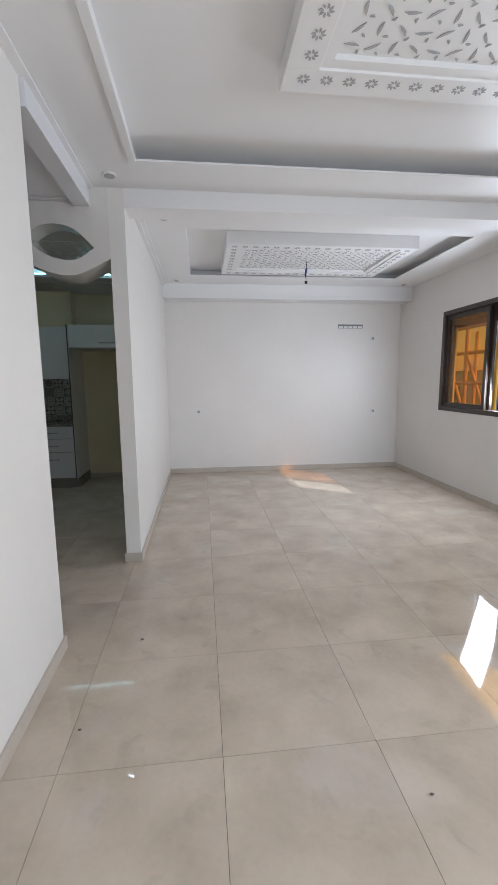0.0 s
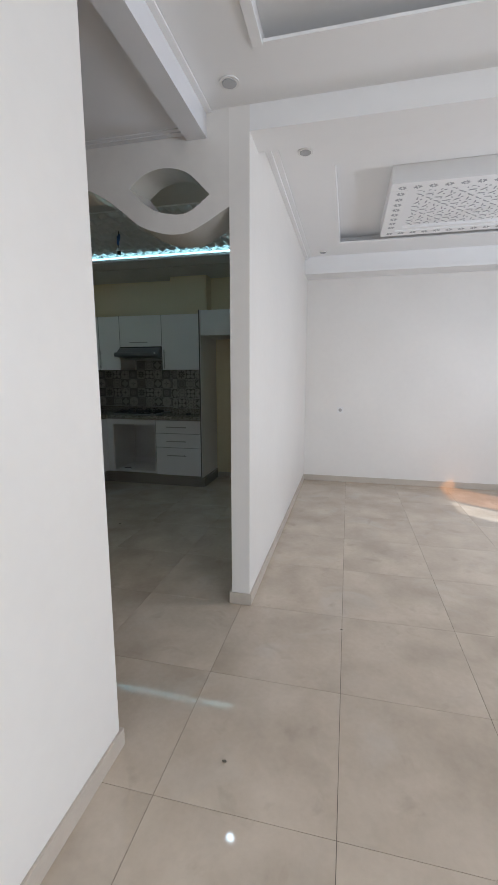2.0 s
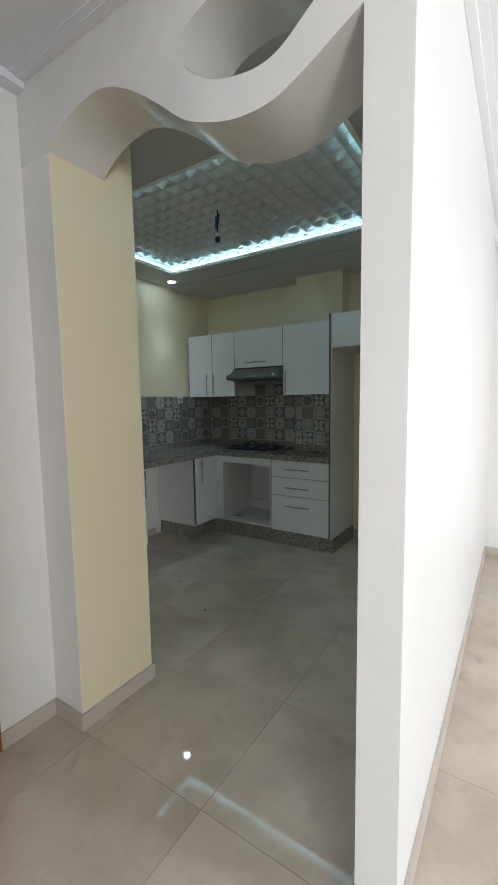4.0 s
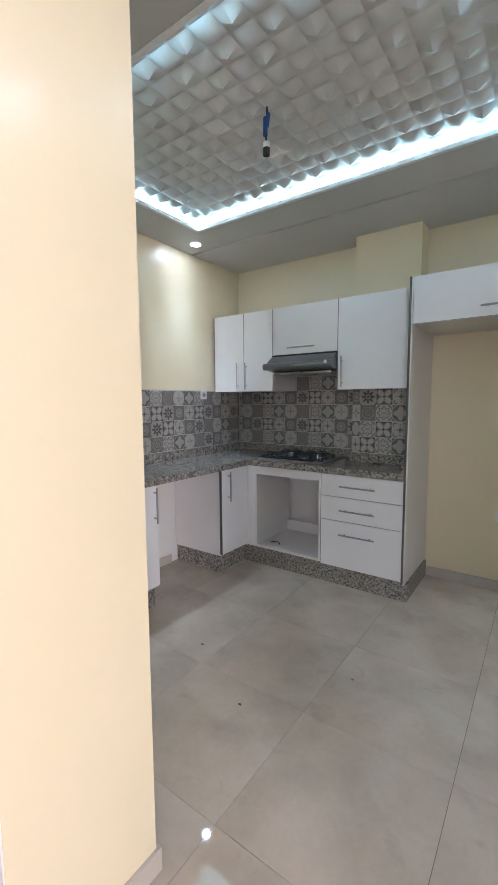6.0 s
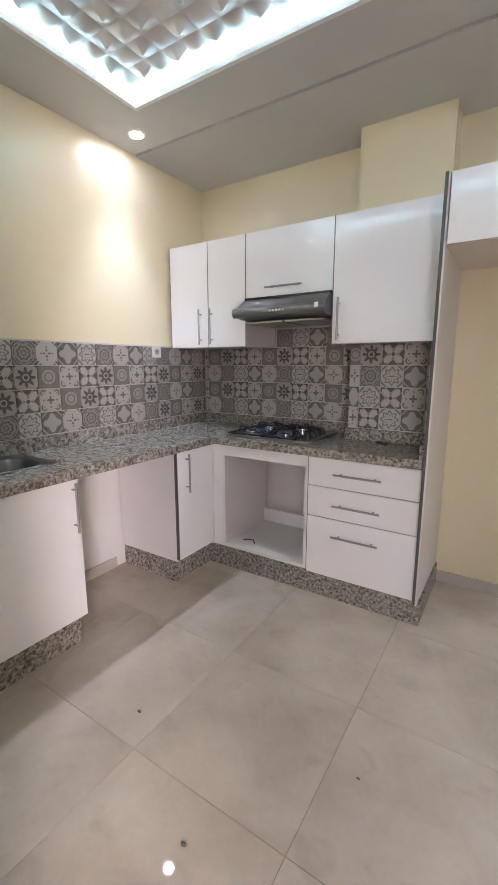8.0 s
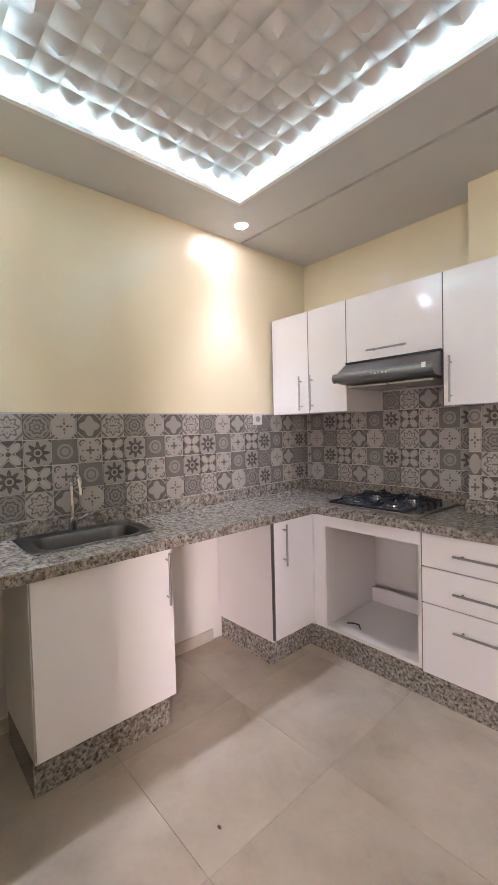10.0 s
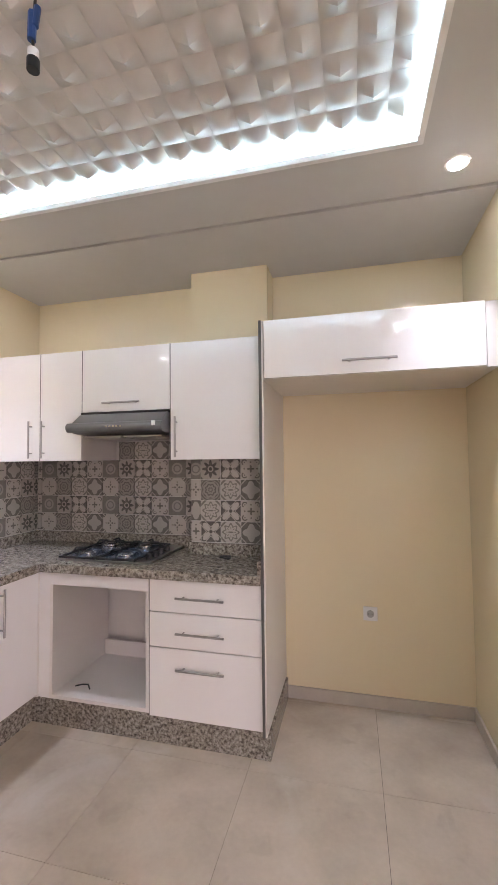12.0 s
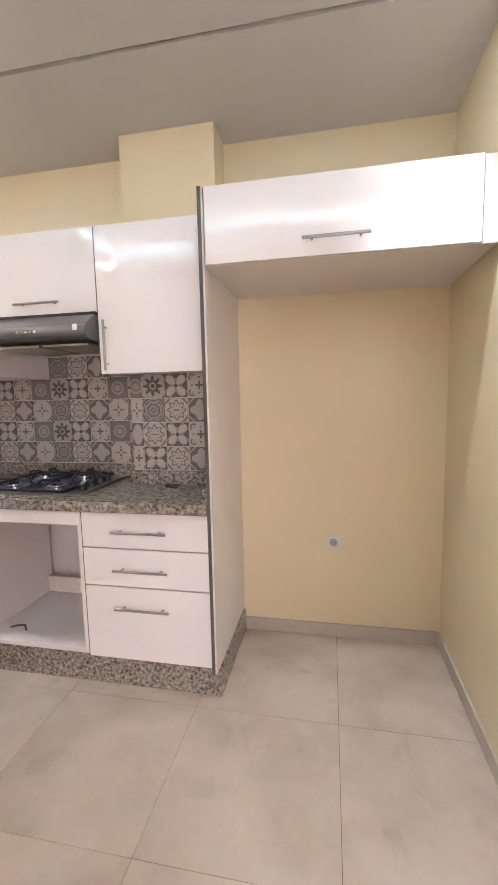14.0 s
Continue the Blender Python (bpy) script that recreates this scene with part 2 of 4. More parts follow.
FLOOR = floor_tile_material()
GROUT = material("grey_grout", (0.15, 0.13, 0.105), 0.9, vary=0.38, scale=2.5)
SKIRT = material("beige_skirting_tile", (0.52, 0.46, 0.39), 0.38, vary=0.08, scale=6)
WHITE_WALL = material("white_satin_wall", (0.77, 0.74, 0.70), 0.40, vary=0.03, scale=1.6, fine=18, bump=0.05, rough_vary=0.03)
YELLOW_WALL = material("cream_yellow_wall", (0.79, 0.685, 0.47), 0.26, vary=0.012, scale=1.1, fine=30, bump=0.0)
CEILING = material("white_ceiling", (0.83, 0.82, 0.81), 0.40, vary=0.02, scale=1.2, fine=14, bump=0.02)
GLOSS_CEILING = material("glossy_white_ceiling", (0.72, 0.72, 0.74), 0.16, vary=0.03, scale=1.5, fine=8, bump=0.05)
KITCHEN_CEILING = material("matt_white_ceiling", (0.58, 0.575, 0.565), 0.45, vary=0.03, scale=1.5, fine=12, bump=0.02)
PLASTER = material("moulded_white_plaster", (0.62, 0.605, 0.59), 0.42, vary=0.03, bump=0.02)
SATIN_PLASTER = material("satin_white_plaster", (0.74, 0.71, 0.67), 0.24, vary=0.05, scale=4, fine=18, bump=0.06, rough_vary=0.06)
FRET_SHADE = material("painted_fret_shade", (0.43, 0.43, 0.44), 0.8)
VENT_SHADE = material("painted_vent_shade", (0.22, 0.22, 0.23), 0.8)
LACQUER = material("glossy_white_lacquer", (0.82, 0.80, 0.79), 0.09, vary=0.012, bump=0.0, coat=0.1, rough_vary=0.015)
MELAMINE = material("white_melamine", (0.74, 0.70, 0.67), 0.38, vary=0.03, bump=0.0)
EDGE = material("grey_edge_strip", (0.10, 0.095, 0.09), 0.4, vary=0.1)
STEEL = material("brushed_steel", (0.42, 0.41, 0.40), 0.3, 1.0, vary=0.08, fine=200)
CHROME = material("chrome", (0.75, 0.75, 0.76), 0.1, 1.0, vary=0.02, bump=0)
SINK_STEEL = material("satin_sink_steel", (0.14, 0.14, 0.14), 0.35, 1.0, vary=0.06)
IRON = material("black_cast_iron", (0.02, 0.02, 0.022), 0.5, vary=0.2)
HOOD = material("silver_grey_hood", (0.22, 0.225, 0.23), 0.3, 0.7, vary=0.05, bump=0)
BLUE_FILM = material("blue_protective_film", (0.10, 0.17, 0.30), 0.2, 0.3, vary=0.1)
GRANITE = granite_material()
SOCKET = material("white_plastic", (0.75, 0.74, 0.72), 0.3, vary=0.02, bump=0)
# greyer copy of the white plastic, with the socket insert's shade in its colour
SHADED_PLASTIC = material("shaded_grey_plastic", (0.38, 0.37, 0.35), 0.35, vary=0.03, bump=0)
BLACK = material("black_plastic", (0.02, 0.02, 0.02), 0.5, vary=0.2)
BLUE = material("blue_tape", (0.02, 0.07, 0.22), 0.4, vary=0.2)
WOOD = material("varnished_orange_wood", (0.36, 0.15, 0.045), 0.25, vary=0.2, scale=5, fine=30)
BROWN = material("dark_brown_aluminium", (0.045, 0.03, 0.022), 0.35, vary=0.15)
AMBER = glass("amber_glass", (1.0, 0.79, 0.42))
FACADE = material("sunny_render", (0.72, 0.66, 0.58), 0.9, vary=0.08, scale=0.7)
FAR_DARK = material("dark_far_window", (0.05, 0.055, 0.06), 0.2)
YELLOW_PAINT = material("yellow_painted_steel", (0.75, 0.42, 0.04), 0.5, vary=0.1)
GROUND = material("grey_asphalt", (0.09, 0.088, 0.085), 0.9, vary=0.2, scale=0.8)
LED = emitter("cool_white_led", (0.48, 0.92, 1.0), LED_STRENGTH)
SPOT_GLOW = emitter("spotlight_glow", (0.75, 0.92, 1.0), 40)
DEAD_SPOT = material("unlit_spotlight_glass", (0.5, 0.5, 0.5), 0.15, 0.3, bump=0)


# ---- building blocks ----
def box(bm, x0, x1, y0, y1, z0, z1, bevel=0.0):
    m = Matrix.LocRotScale(((x0 + x1) / 2, (y0 + y1) / 2, (z0 + z1) / 2), None, (abs(x1 - x0), abs(y1 - y0), abs(z1 - z0)))
    made = bmesh.ops.create_cube(bm, size=1, matrix=m)
    if bevel:
        edges = list({e for v in made["verts"] for e in v.link_edges})
        bmesh.ops.bevel(bm, geom=edges, offset=bevel, segments=2, affect="EDGES", profile=0.6)
    return bm


def boxes(*rows, bevel=0.0):
    bm = bmesh.new()
    for r in rows:
        box(bm, *r, bevel=bevel)
    return bm


def rod(bm, a, b, radius, segments=12, radius2=None):
    a, b = Vector(a), Vector(b)
    m = Matrix.Translation((a + b) / 2) @ (b - a).to_track_quat("Z", "Y").to_matrix().to_4x4()
    bmesh.ops.create_cone(bm, cap_ends=True, segments=segments, radius1=radius, radius2=radius if radius2 is None else radius2, depth=(b - a).length, matrix=m)
    return bm


def tube(bm, points, radius, segments=10):
    for a, b in zip(points, points[1:]):
        rod(bm, a, b, radius, segments)
    for p in points[1:-1]:
        bmesh.ops.create_uvsphere(bm, u_segments=segments, v_segments=6, radius=radius, matrix=Matrix.Translation(p))
    return bm


def mesh_object(name, bm, mat, smooth=False):
    data = bpy.data.meshes.new(name)
    bmesh.ops.recalc_face_normals(bm, faces=bm.faces)
    bm.to_mesh(data)
    bm.free()
    data.materials.append(mat)
    if smooth:
        data.shade_smooth()
        data.set_sharp_from_angle(angle=radians(35))
    return new(name, data)


def structure(name, bm, mat, label, category, smooth=False):
    return tagged(mesh_object(name, bm, mat, smooth), label, category, kind="structure")


def thing(name, label, category, group="", at=(0, 0, 0)):
    ob = new(name)
    ob.empty_display_size = 0.05
    ob.matrix_world = Matrix.Translation(at)
    bpy.context.view_layer.update()
    return tagged(ob, label, category, group)


def part(name, bm, mat, parent, label="", smooth=False):
    ob = mesh_object(name, bm, mat, smooth)
    ob.parent = parent
    base = parent
    shift = Vector((0, 0, 0))
    while base:
        shift += base.location
        base = base.parent
    ob.data.transform(Matrix.Translation(-shift))
    return tagged(ob, label)


def spline(points, x):
    """Smooth height of a curve through points at x."""
    for k in range(len(points) - 1):
        if x <= points[k + 1][0] or k == len(points) - 2:
            p0, p1, p2 = points[max(k - 1, 0)], points[k], points[k + 1]
            p3 = points[min(k + 2, len(points) - 1)]
            w = p2[0] - p1[0]
            t = min(1, max(0, (x - p1[0]) / w))
            m1 = (p2[1] - p0[1]) / (p2[0] - p0[0]) * w
            m2 = (p3[1] - p1[1]) / (p3[0] - p1[0]) * w
            return (2 * t**3 - 3 * t * t + 1) * p1[1] + (t**3 - 2 * t * t + t) * m1 + (3 * t * t - 2 * t**3) * p2[1] + (t**3 - t * t) * m2


# ---- plan, metres ----
TOP = 3.02
EAST, NORTH, SOUTH = 3.196, 6.398, -2.5
PIER_X0, PIER_X1, PIER_Y = -0.51, -0.40, 3.235
ARCH_BACK, ARCH_Y1 = 3.48, 3.634
HALL_W, HALL_S = -1.895, 0.6
K_WEST, K_BACK, NOOK_BACK, CHIM = -3.385, 6.28, 6.268, 6.082
CHIM_X0, CHIM_X1 = -2.10, -1.62
K_CEIL = 2.605
SOFFIT = 2.728

# ---- walls ----
W1Y0, W1Y1, WZ0, WZ1 = 3.8, 5.2, 1.0, 2.24
W2Y0, W2Y1 = -0.95, 0.57
structure("wall_east", boxes((EAST, EAST + 0.2, SOUTH, W2Y0, 0, TOP), (EAST, EAST + 0.2, W2Y0, W2Y1, 0, WZ0), (EAST, EAST + 0.2, W2Y0, W2Y1, WZ1, TOP),
          (EAST, EAST + 0.2, W2Y1, W1Y0, 0, TOP), (EAST, EAST + 0.2, W1Y0, W1Y1, 0, WZ0), (EAST, EAST + 0.2, W1Y0, W1Y1, WZ1, TOP),
          (EAST, EAST + 0.2, W1Y1, NORTH + 0.2, 0, TOP)), WHITE_WALL, "white satin-painted living room wall with window openings", "wall")
structure("wall_north", boxes((PIER_X1, EAST, NORTH, NORTH + 0.2, 0, TOP)), WHITE_WALL, "white satin-painted far living room wall", "wall")
structure("wall_partition", boxes((PIER_X0, PIER_X1, PIER_Y, NORTH + 0.2, 0, TOP)), WHITE_WALL, "thin white partition between living room and kitchen", "wall")
structure("wall_left_of_entry", boxes((-0.78, -0.65, SOUTH, 2.173, 0, TOP), bevel=0.006), WHITE_WALL, "white satin-painted wall ending at the hallway", "wall")
# the opening is made up and out of view, behind the added fill lamp
structure("wall_south", boxes((-2.1, -0.0, SOUTH - 0.2, SOUTH, 0, TOP), (2.7, EAST + 0.2, SOUTH - 0.2, SOUTH, 0, TOP), (0, 2.7, SOUTH - 0.2, SOUTH, 2.25, TOP)),
          WHITE_WALL, "white wall with an added, unseen opening", "wall")
structure("wall_hall_west", boxes((HALL_W - 0.15, HALL_W, 2.99, PIER_Y, 0, TOP), (HALL_W - 0.15, HALL_W, 2.03, 2.99, 2.06, TOP), (HALL_W - 0.15, HALL_W, HALL_S, 2.03, 0, TOP)),
          WHITE_WALL, "white hallway wall beside a wooden door", "wall")
structure("wall_hall_south", boxes((HALL_W, -0.78, HALL_S - 0.15, HALL_S, 0, TOP)), WHITE_WALL, "white wall closing the hallway", "wall")
structure("wall_behind_door", boxes((HALL_W - 0.9, HALL_W - 0.8, 1.5, PIER_Y, 0, TOP)), WHITE_WALL, "white wall of the room behind the door", "wall")
structure("wall_kitchen_west", boxes((K_WEST - 0.2, K_WEST, ARCH_Y1 - 0.15, NORTH + 0.2, 0.86, TOP)), YELLOW_WALL, "cream-yellow glossy kitchen wall above the tiles", "wall")
structure("wall_kitchen_north", boxes((K_WEST, CHIM_X0, K_BACK, NORTH + 0.2, 0.86, TOP), (CHIM_X0, CHIM_X1, CHIM, NORTH + 0.2, 0, TOP), (CHIM_X1, PIER_X0, NOOK_BACK, NORTH + 0.2, 0, TOP)),
          YELLOW_WALL, "cream-yellow kitchen wall with a boxed-out duct", "wall")
structure("wall_kitchen_lower", boxes((K_WEST - 0.2, K_WEST, ARCH_Y1 - 0.15, NORTH + 0.2, 0, 0.86), (K_WEST, CHIM_X0, K_BACK, NORTH + 0.2, 0, 0.86)), WHITE_WALL, "white kitchen wall below the worktop", "wall")
structure("wall_kitchen_east", boxes((PIER_X0 - 0.006, PIER_X0, PIER_Y + 0.41, NOOK_BACK, 0, K_CEIL + 0.1)), YELLOW_WALL, "cream-yellow painted kitchen side of the partition", "wall")
structure("wall_kitchen_south", boxes((K_WEST, HALL_W - 0.0, ARCH_Y1 - 0.15, ARCH_Y1, 0, TOP)), YELLOW_WALL, "cream-yellow kitchen wall beside the arch", "wall")
structure("wall_jamb", boxes((HALL_W, -1.702, PIER_Y + 0.004, ARCH_BACK + 0.001, 0, 2.332), (HALL_W, -1.702, ARCH_BACK + 0.001, ARCH_Y1, 0, TOP)), YELLOW_WALL, "cream-yellow jamb of the kitchen opening", "wall")
structure("wall_jamb_face", boxes((HALL_W, -1.7035, PIER_Y, PIER_Y + 0.004, 0, 2.332)), WHITE_WALL, "white hallway face of the kitchen jamb", "wall")


def arch_header():
    """A wavy header pierced by an eye that rises a little towards the kitchen."""
    low = [(-1.702, 2.332), (-1.62, 2.39), (-1.52, 2.425), (-1.39, 2.43), (-1.26, 2.375), (-1.14, 2.29), (-1.04, 2.21), (-0.95, 2.17), (-0.85, 2.146), (-0.74, 2.15), (-0.64, 2.192), (-0.56, 2.235), (-0.51, 2.262)]
    up = [(-1.082, 2.40), (-0.99, 2.462), (-0.865, 2.482), (-0.74, 2.445), (-0.618, 2.33)]
    dn = [(-1.082, 2.40), (-1.0, 2.315), (-0.9, 2.262), (-0.747, 2.25), (-0.618, 2.33)]
    bm = bmesh.new()
    xs = sorted(set([HALL_W] + [-1.702 + 1.192 * k / 70 for k in range(71)] + [-1.082, -0.618]))
    depth = (PIER_Y, ARCH_BACK)

    def column(x, back):
        bottom = low[0][1] if x <= -1.702 else spline(low, x)
        inside_eye = -1.082 <= x <= -0.618
        lift = 0.03 * back
        return bottom, (spline(dn, x) + lift if inside_eye else None), (spline(up, x) + lift if inside_eye else None)

    def quad(a, b, c, d):
        bm.faces.new([bm.verts.new(p) for p in (a, b, c, d)])
    for x0, x1 in zip(xs, xs[1:]):
        pierced = column(x0, 0)[1] is not None and column(x1, 0)[1] is not None
        edges = []
        for back in (0, 1):
            (b0, d0, u0), (b1, d1, u1) = column(x0, back), column(x1, back)
            y = depth[back]
            for (l0, h0), (l1, h1) in ([((b0, d0), (b1, d1)), ((u0, TOP), (u1, TOP))] if pierced else [((b0, TOP), (b1, TOP))]):
                quad((x0, y, l0), (x1, y, l1), (x1, y, h1), (x0, y, h0))
            edges.append([(b0, b1)] + ([(d0, d1), (u0, u1)] if pierced else []))
        for (f0, f1), (k0, k1) in zip(*edges):
            quad((x0, PIER_Y, f0), (x1, PIER_Y, f1), (x1, ARCH_BACK, k1), (x0, ARCH_BACK, k0))
    bmesh.ops.remove_doubles(bm, verts=bm.verts, dist=0.0004)
    return bm


structure("arch_header", arch_header(), SATIN_PLASTER, "white wavy plaster arch pierced by an eye-shaped opening", "arch", smooth=True)

# ---- ceilings ----
structure("ceiling_slab", boxes((K_WEST - 0.2, EAST + 0.2, SOUTH - 0.2, NORTH + 0.2, TOP, TOP + 0.2)), CEILING, "concrete roof slab over the rooms", "ceiling")
T1 = (-0.272, 2.85, -2.1, 2.862)
T2 = (0.0, 2.71, 3.96, 5.62)


def tray(x0, x1, y0, y1, t, z, deep):
    """A flat soffit with a sunk middle."""
    a0, a1, b0, b1 = t
    return [(x0, x1, y0, b0, z, TOP), (x0, x1, b1, y1, z, TOP), (x0, a0, b0, b1, z, TOP), (a1, x1, b0, b1, z, TOP), (a0, a1, b0, b1, z + deep, TOP)]


def cove_tray(x0, x1, y0, y1, t, z, deep, back, lip=0.012):
    """A tray whose rim is a thin lip in front of an unlit cove."""
    a0, a1, b0, b1 = t
    rim = [(x0, x1, y0, b0, z, z + lip), (x0, x1, b1, y1, z, z + lip), (x0, a0, b0, b1, z, z + lip), (a1, x1, b0, b1, z, z + lip)]
    return rim + tray(x0, x1, y0, y1, (a0 - 0.002, a1 + back, b0 - back, b1 + back), z + lip, deep - lip)


structure("ceiling_living", boxes(*cove_tray(-0.63, EAST, SOUTH, PIER_Y, T1, SOFFIT, 0.10, 0.22), (PIER_X1, EAST, PIER_Y, 3.45, 2.607, TOP),
          *cove_tray(PIER_X1, EAST, 3.45, 6.06, T2, SOFFIT, 0.11, 0.20), (PIER_X1, EAST, 6.06, NORTH, 2.545, TOP),
          (PIER_X1 + 0.03, EAST, 6.03, 6.06, 2.53, 2.56)), CEILING, "white stepped plaster ceiling with two sunk trays", "ceiling")
structure("ceiling_trim", boxes((-0.655, -0.60, SOUTH, PIER_Y, SOFFIT - 0.012, SOFFIT - 0.002), (PIER_X1, PIER_X1 + 0.035, 3.45, 6.06, SOFFIT - 0.03, SOFFIT - 0.002),
          (PIER_X1, PIER_X1 + 0.07, 3.45, 6.06, SOFFIT - 0.014, SOFFIT - 0.003),
          (T1[0] - 0.03, T1[0] + 0.015, T1[2], T1[3], SOFFIT - 0.012, SOFFIT + 0.01), bevel=0.003), CEILING, "white plaster cornice moulding", "moulding")
structure("ceiling_hall", boxes((HALL_W, -0.74, HALL_S, PIER_Y, 2.635, TOP), (-0.74, -0.63, 2.173, PIER_Y, 2.60, TOP), (HALL_W, HALL_W + 0.06, HALL_S, PIER_Y, 2.60, 2.636),
          (HALL_W + 0.06, -0.745, PIER_Y - 0.035, PIER_Y - 0.001, 2.625, 2.636), (HALL_W + 0.06, -0.745, PIER_Y - 0.06, PIER_Y - 0.035, 2.63, 2.636)),
          GLOSS_CEILING, "glossy white hallway ceiling with a small cornice", "ceiling")
KT = (-3.022, -0.868, 4.0, 5.312)
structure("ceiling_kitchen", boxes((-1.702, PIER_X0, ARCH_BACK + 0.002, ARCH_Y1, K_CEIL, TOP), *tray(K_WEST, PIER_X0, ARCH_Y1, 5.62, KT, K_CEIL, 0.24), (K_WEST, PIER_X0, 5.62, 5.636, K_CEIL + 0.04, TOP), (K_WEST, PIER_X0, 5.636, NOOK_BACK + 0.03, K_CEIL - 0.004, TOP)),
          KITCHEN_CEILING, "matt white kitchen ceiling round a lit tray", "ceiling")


def relief_panel():
    """Rows of small plaster cushions hanging from straight creases, round and peaked ones by turns."""
    pitch, depth, crease = 0.1062, 0.026, K_CEIL + 0.074
    x0, x1, y0, y1 = KT
    marks = (0, 0.035, 0.1, 0.18, 0.27, 0.36, 0.44, 0.5, 0.56, 0.64, 0.73, 0.82, 0.9, 0.965)

    def stops(a, b, origin):
        out = {a, b}
        for k in range(math.floor((a - origin) / pitch), math.ceil((b - origin) / pitch) + 1):
            out.update(v for v in (origin + (k + f) * pitch for f in marks) if a < v < b)
        return sorted(out)

    def hang(x, y):
        u, v = (x + 1.0) / pitch, (y - 5.163) / pitch
        i, j = math.floor(u + 1e-6), math.floor(v + 1e-6)
        a, b = abs(2 * (u - i) - 1), abs(2 * (v - j) - 1)
        p = 2.1 if (i + j) % 2 else 1.05
        return depth * max(0, 1 - a ** p) * max(0, 1 - b ** p) * (0.85 if p > 2 else 1.2)
    xs, ys = stops(x0, x1, -1.0), stops(y0, y1, 5.163)
    verts = [(x, y, crease - hang(x, y)) for y in ys for x in xs]
    cols = len(xs)
    faces = [(k, k + cols, k + cols + 1, k + 1) for j in range(len(ys) - 1) for k in range(j * cols, j * cols + cols - 1)]
    data = bpy.data.meshes.new("relief_panel")
    data.from_pydata(verts, [], faces)
    data.materials.append(PLASTER)
    data.shade_smooth()
    data.set_sharp_from_angle(angle=radians(22))
    return data


tagged(new("ceiling_relief", relief_panel()), "white plaster ceiling cast in rows of small cushions", "ceiling", kind="structure")
strip = thing("led_strip", "glowing cool-white strip lining the kitchen ceiling tray", "light strip", at=(KT[0], KT[2], K_CEIL + 0.02))
for k, r in enumerate(((KT[0], KT[1], KT[3] - 0.012, KT[3] - 0.002), (KT[0], KT[1], KT[2] + 0.002, KT[2] + 0.012),
                       (KT[0] + 0.002, KT[0] + 0.012, KT[2] + 0.013, KT[3] - 0.013), (KT[1] - 0.012, KT[1] - 0.002, KT[2] + 0.013, KT[3] - 0.013))):
    part("tape", boxes((*r, K_CEIL + 0.037, K_CEIL + 0.040)), LED, strip)
x0, x1, y0, y1 = KT
structure("ceiling_lip", boxes((x0, x1, y1 - 0.022, y1 - 0.0005, K_CEIL - 0.002, K_CEIL + 0.020), (x0, x1, y0 + 0.0005, y0 + 0.022, K_CEIL - 0.002, K_CEIL + 0.020),
          (x0 + 0.0005, x0 + 0.022, y0 + 0.022, y1 - 0.022, K_CEIL - 0.002, K_CEIL + 0.020), (x1 - 0.022, x1 - 0.0005, y0 + 0.022, y1 - 0.022, K_CEIL - 0.002, K_CEIL + 0.020)),
          CEILING, "white lip hiding the light strip", "moulding")


# ---- ornamental plaster panels in the living room trays ----
def leaf(bm, x, y, z, length, width, turn, thick=0.003):
    ring = [(-0.5, 0), (-0.2, 0.5), (0.2, 0.42), (0.5, 0), (0.2, -0.12), (-0.2, -0.1)]
    c, s_ = math.cos(turn), math.sin(turn)
    lo, hi = [], []
    for a, b in ring:
        a, b = a * length, b * width
        lo.append(bm.verts.new((x + a * c - b * s_, y + a * s_ + b * c, z - thick)))
        hi.append(bm.verts.new((x + a * c - b * s_, y + a * s_ + b * c, z)))
    bm.faces.new(lo)
    for k in range(6):
        bm.faces.new((lo[k], lo[(k + 1) % 6], hi[(k + 1) % 6], hi[k]))


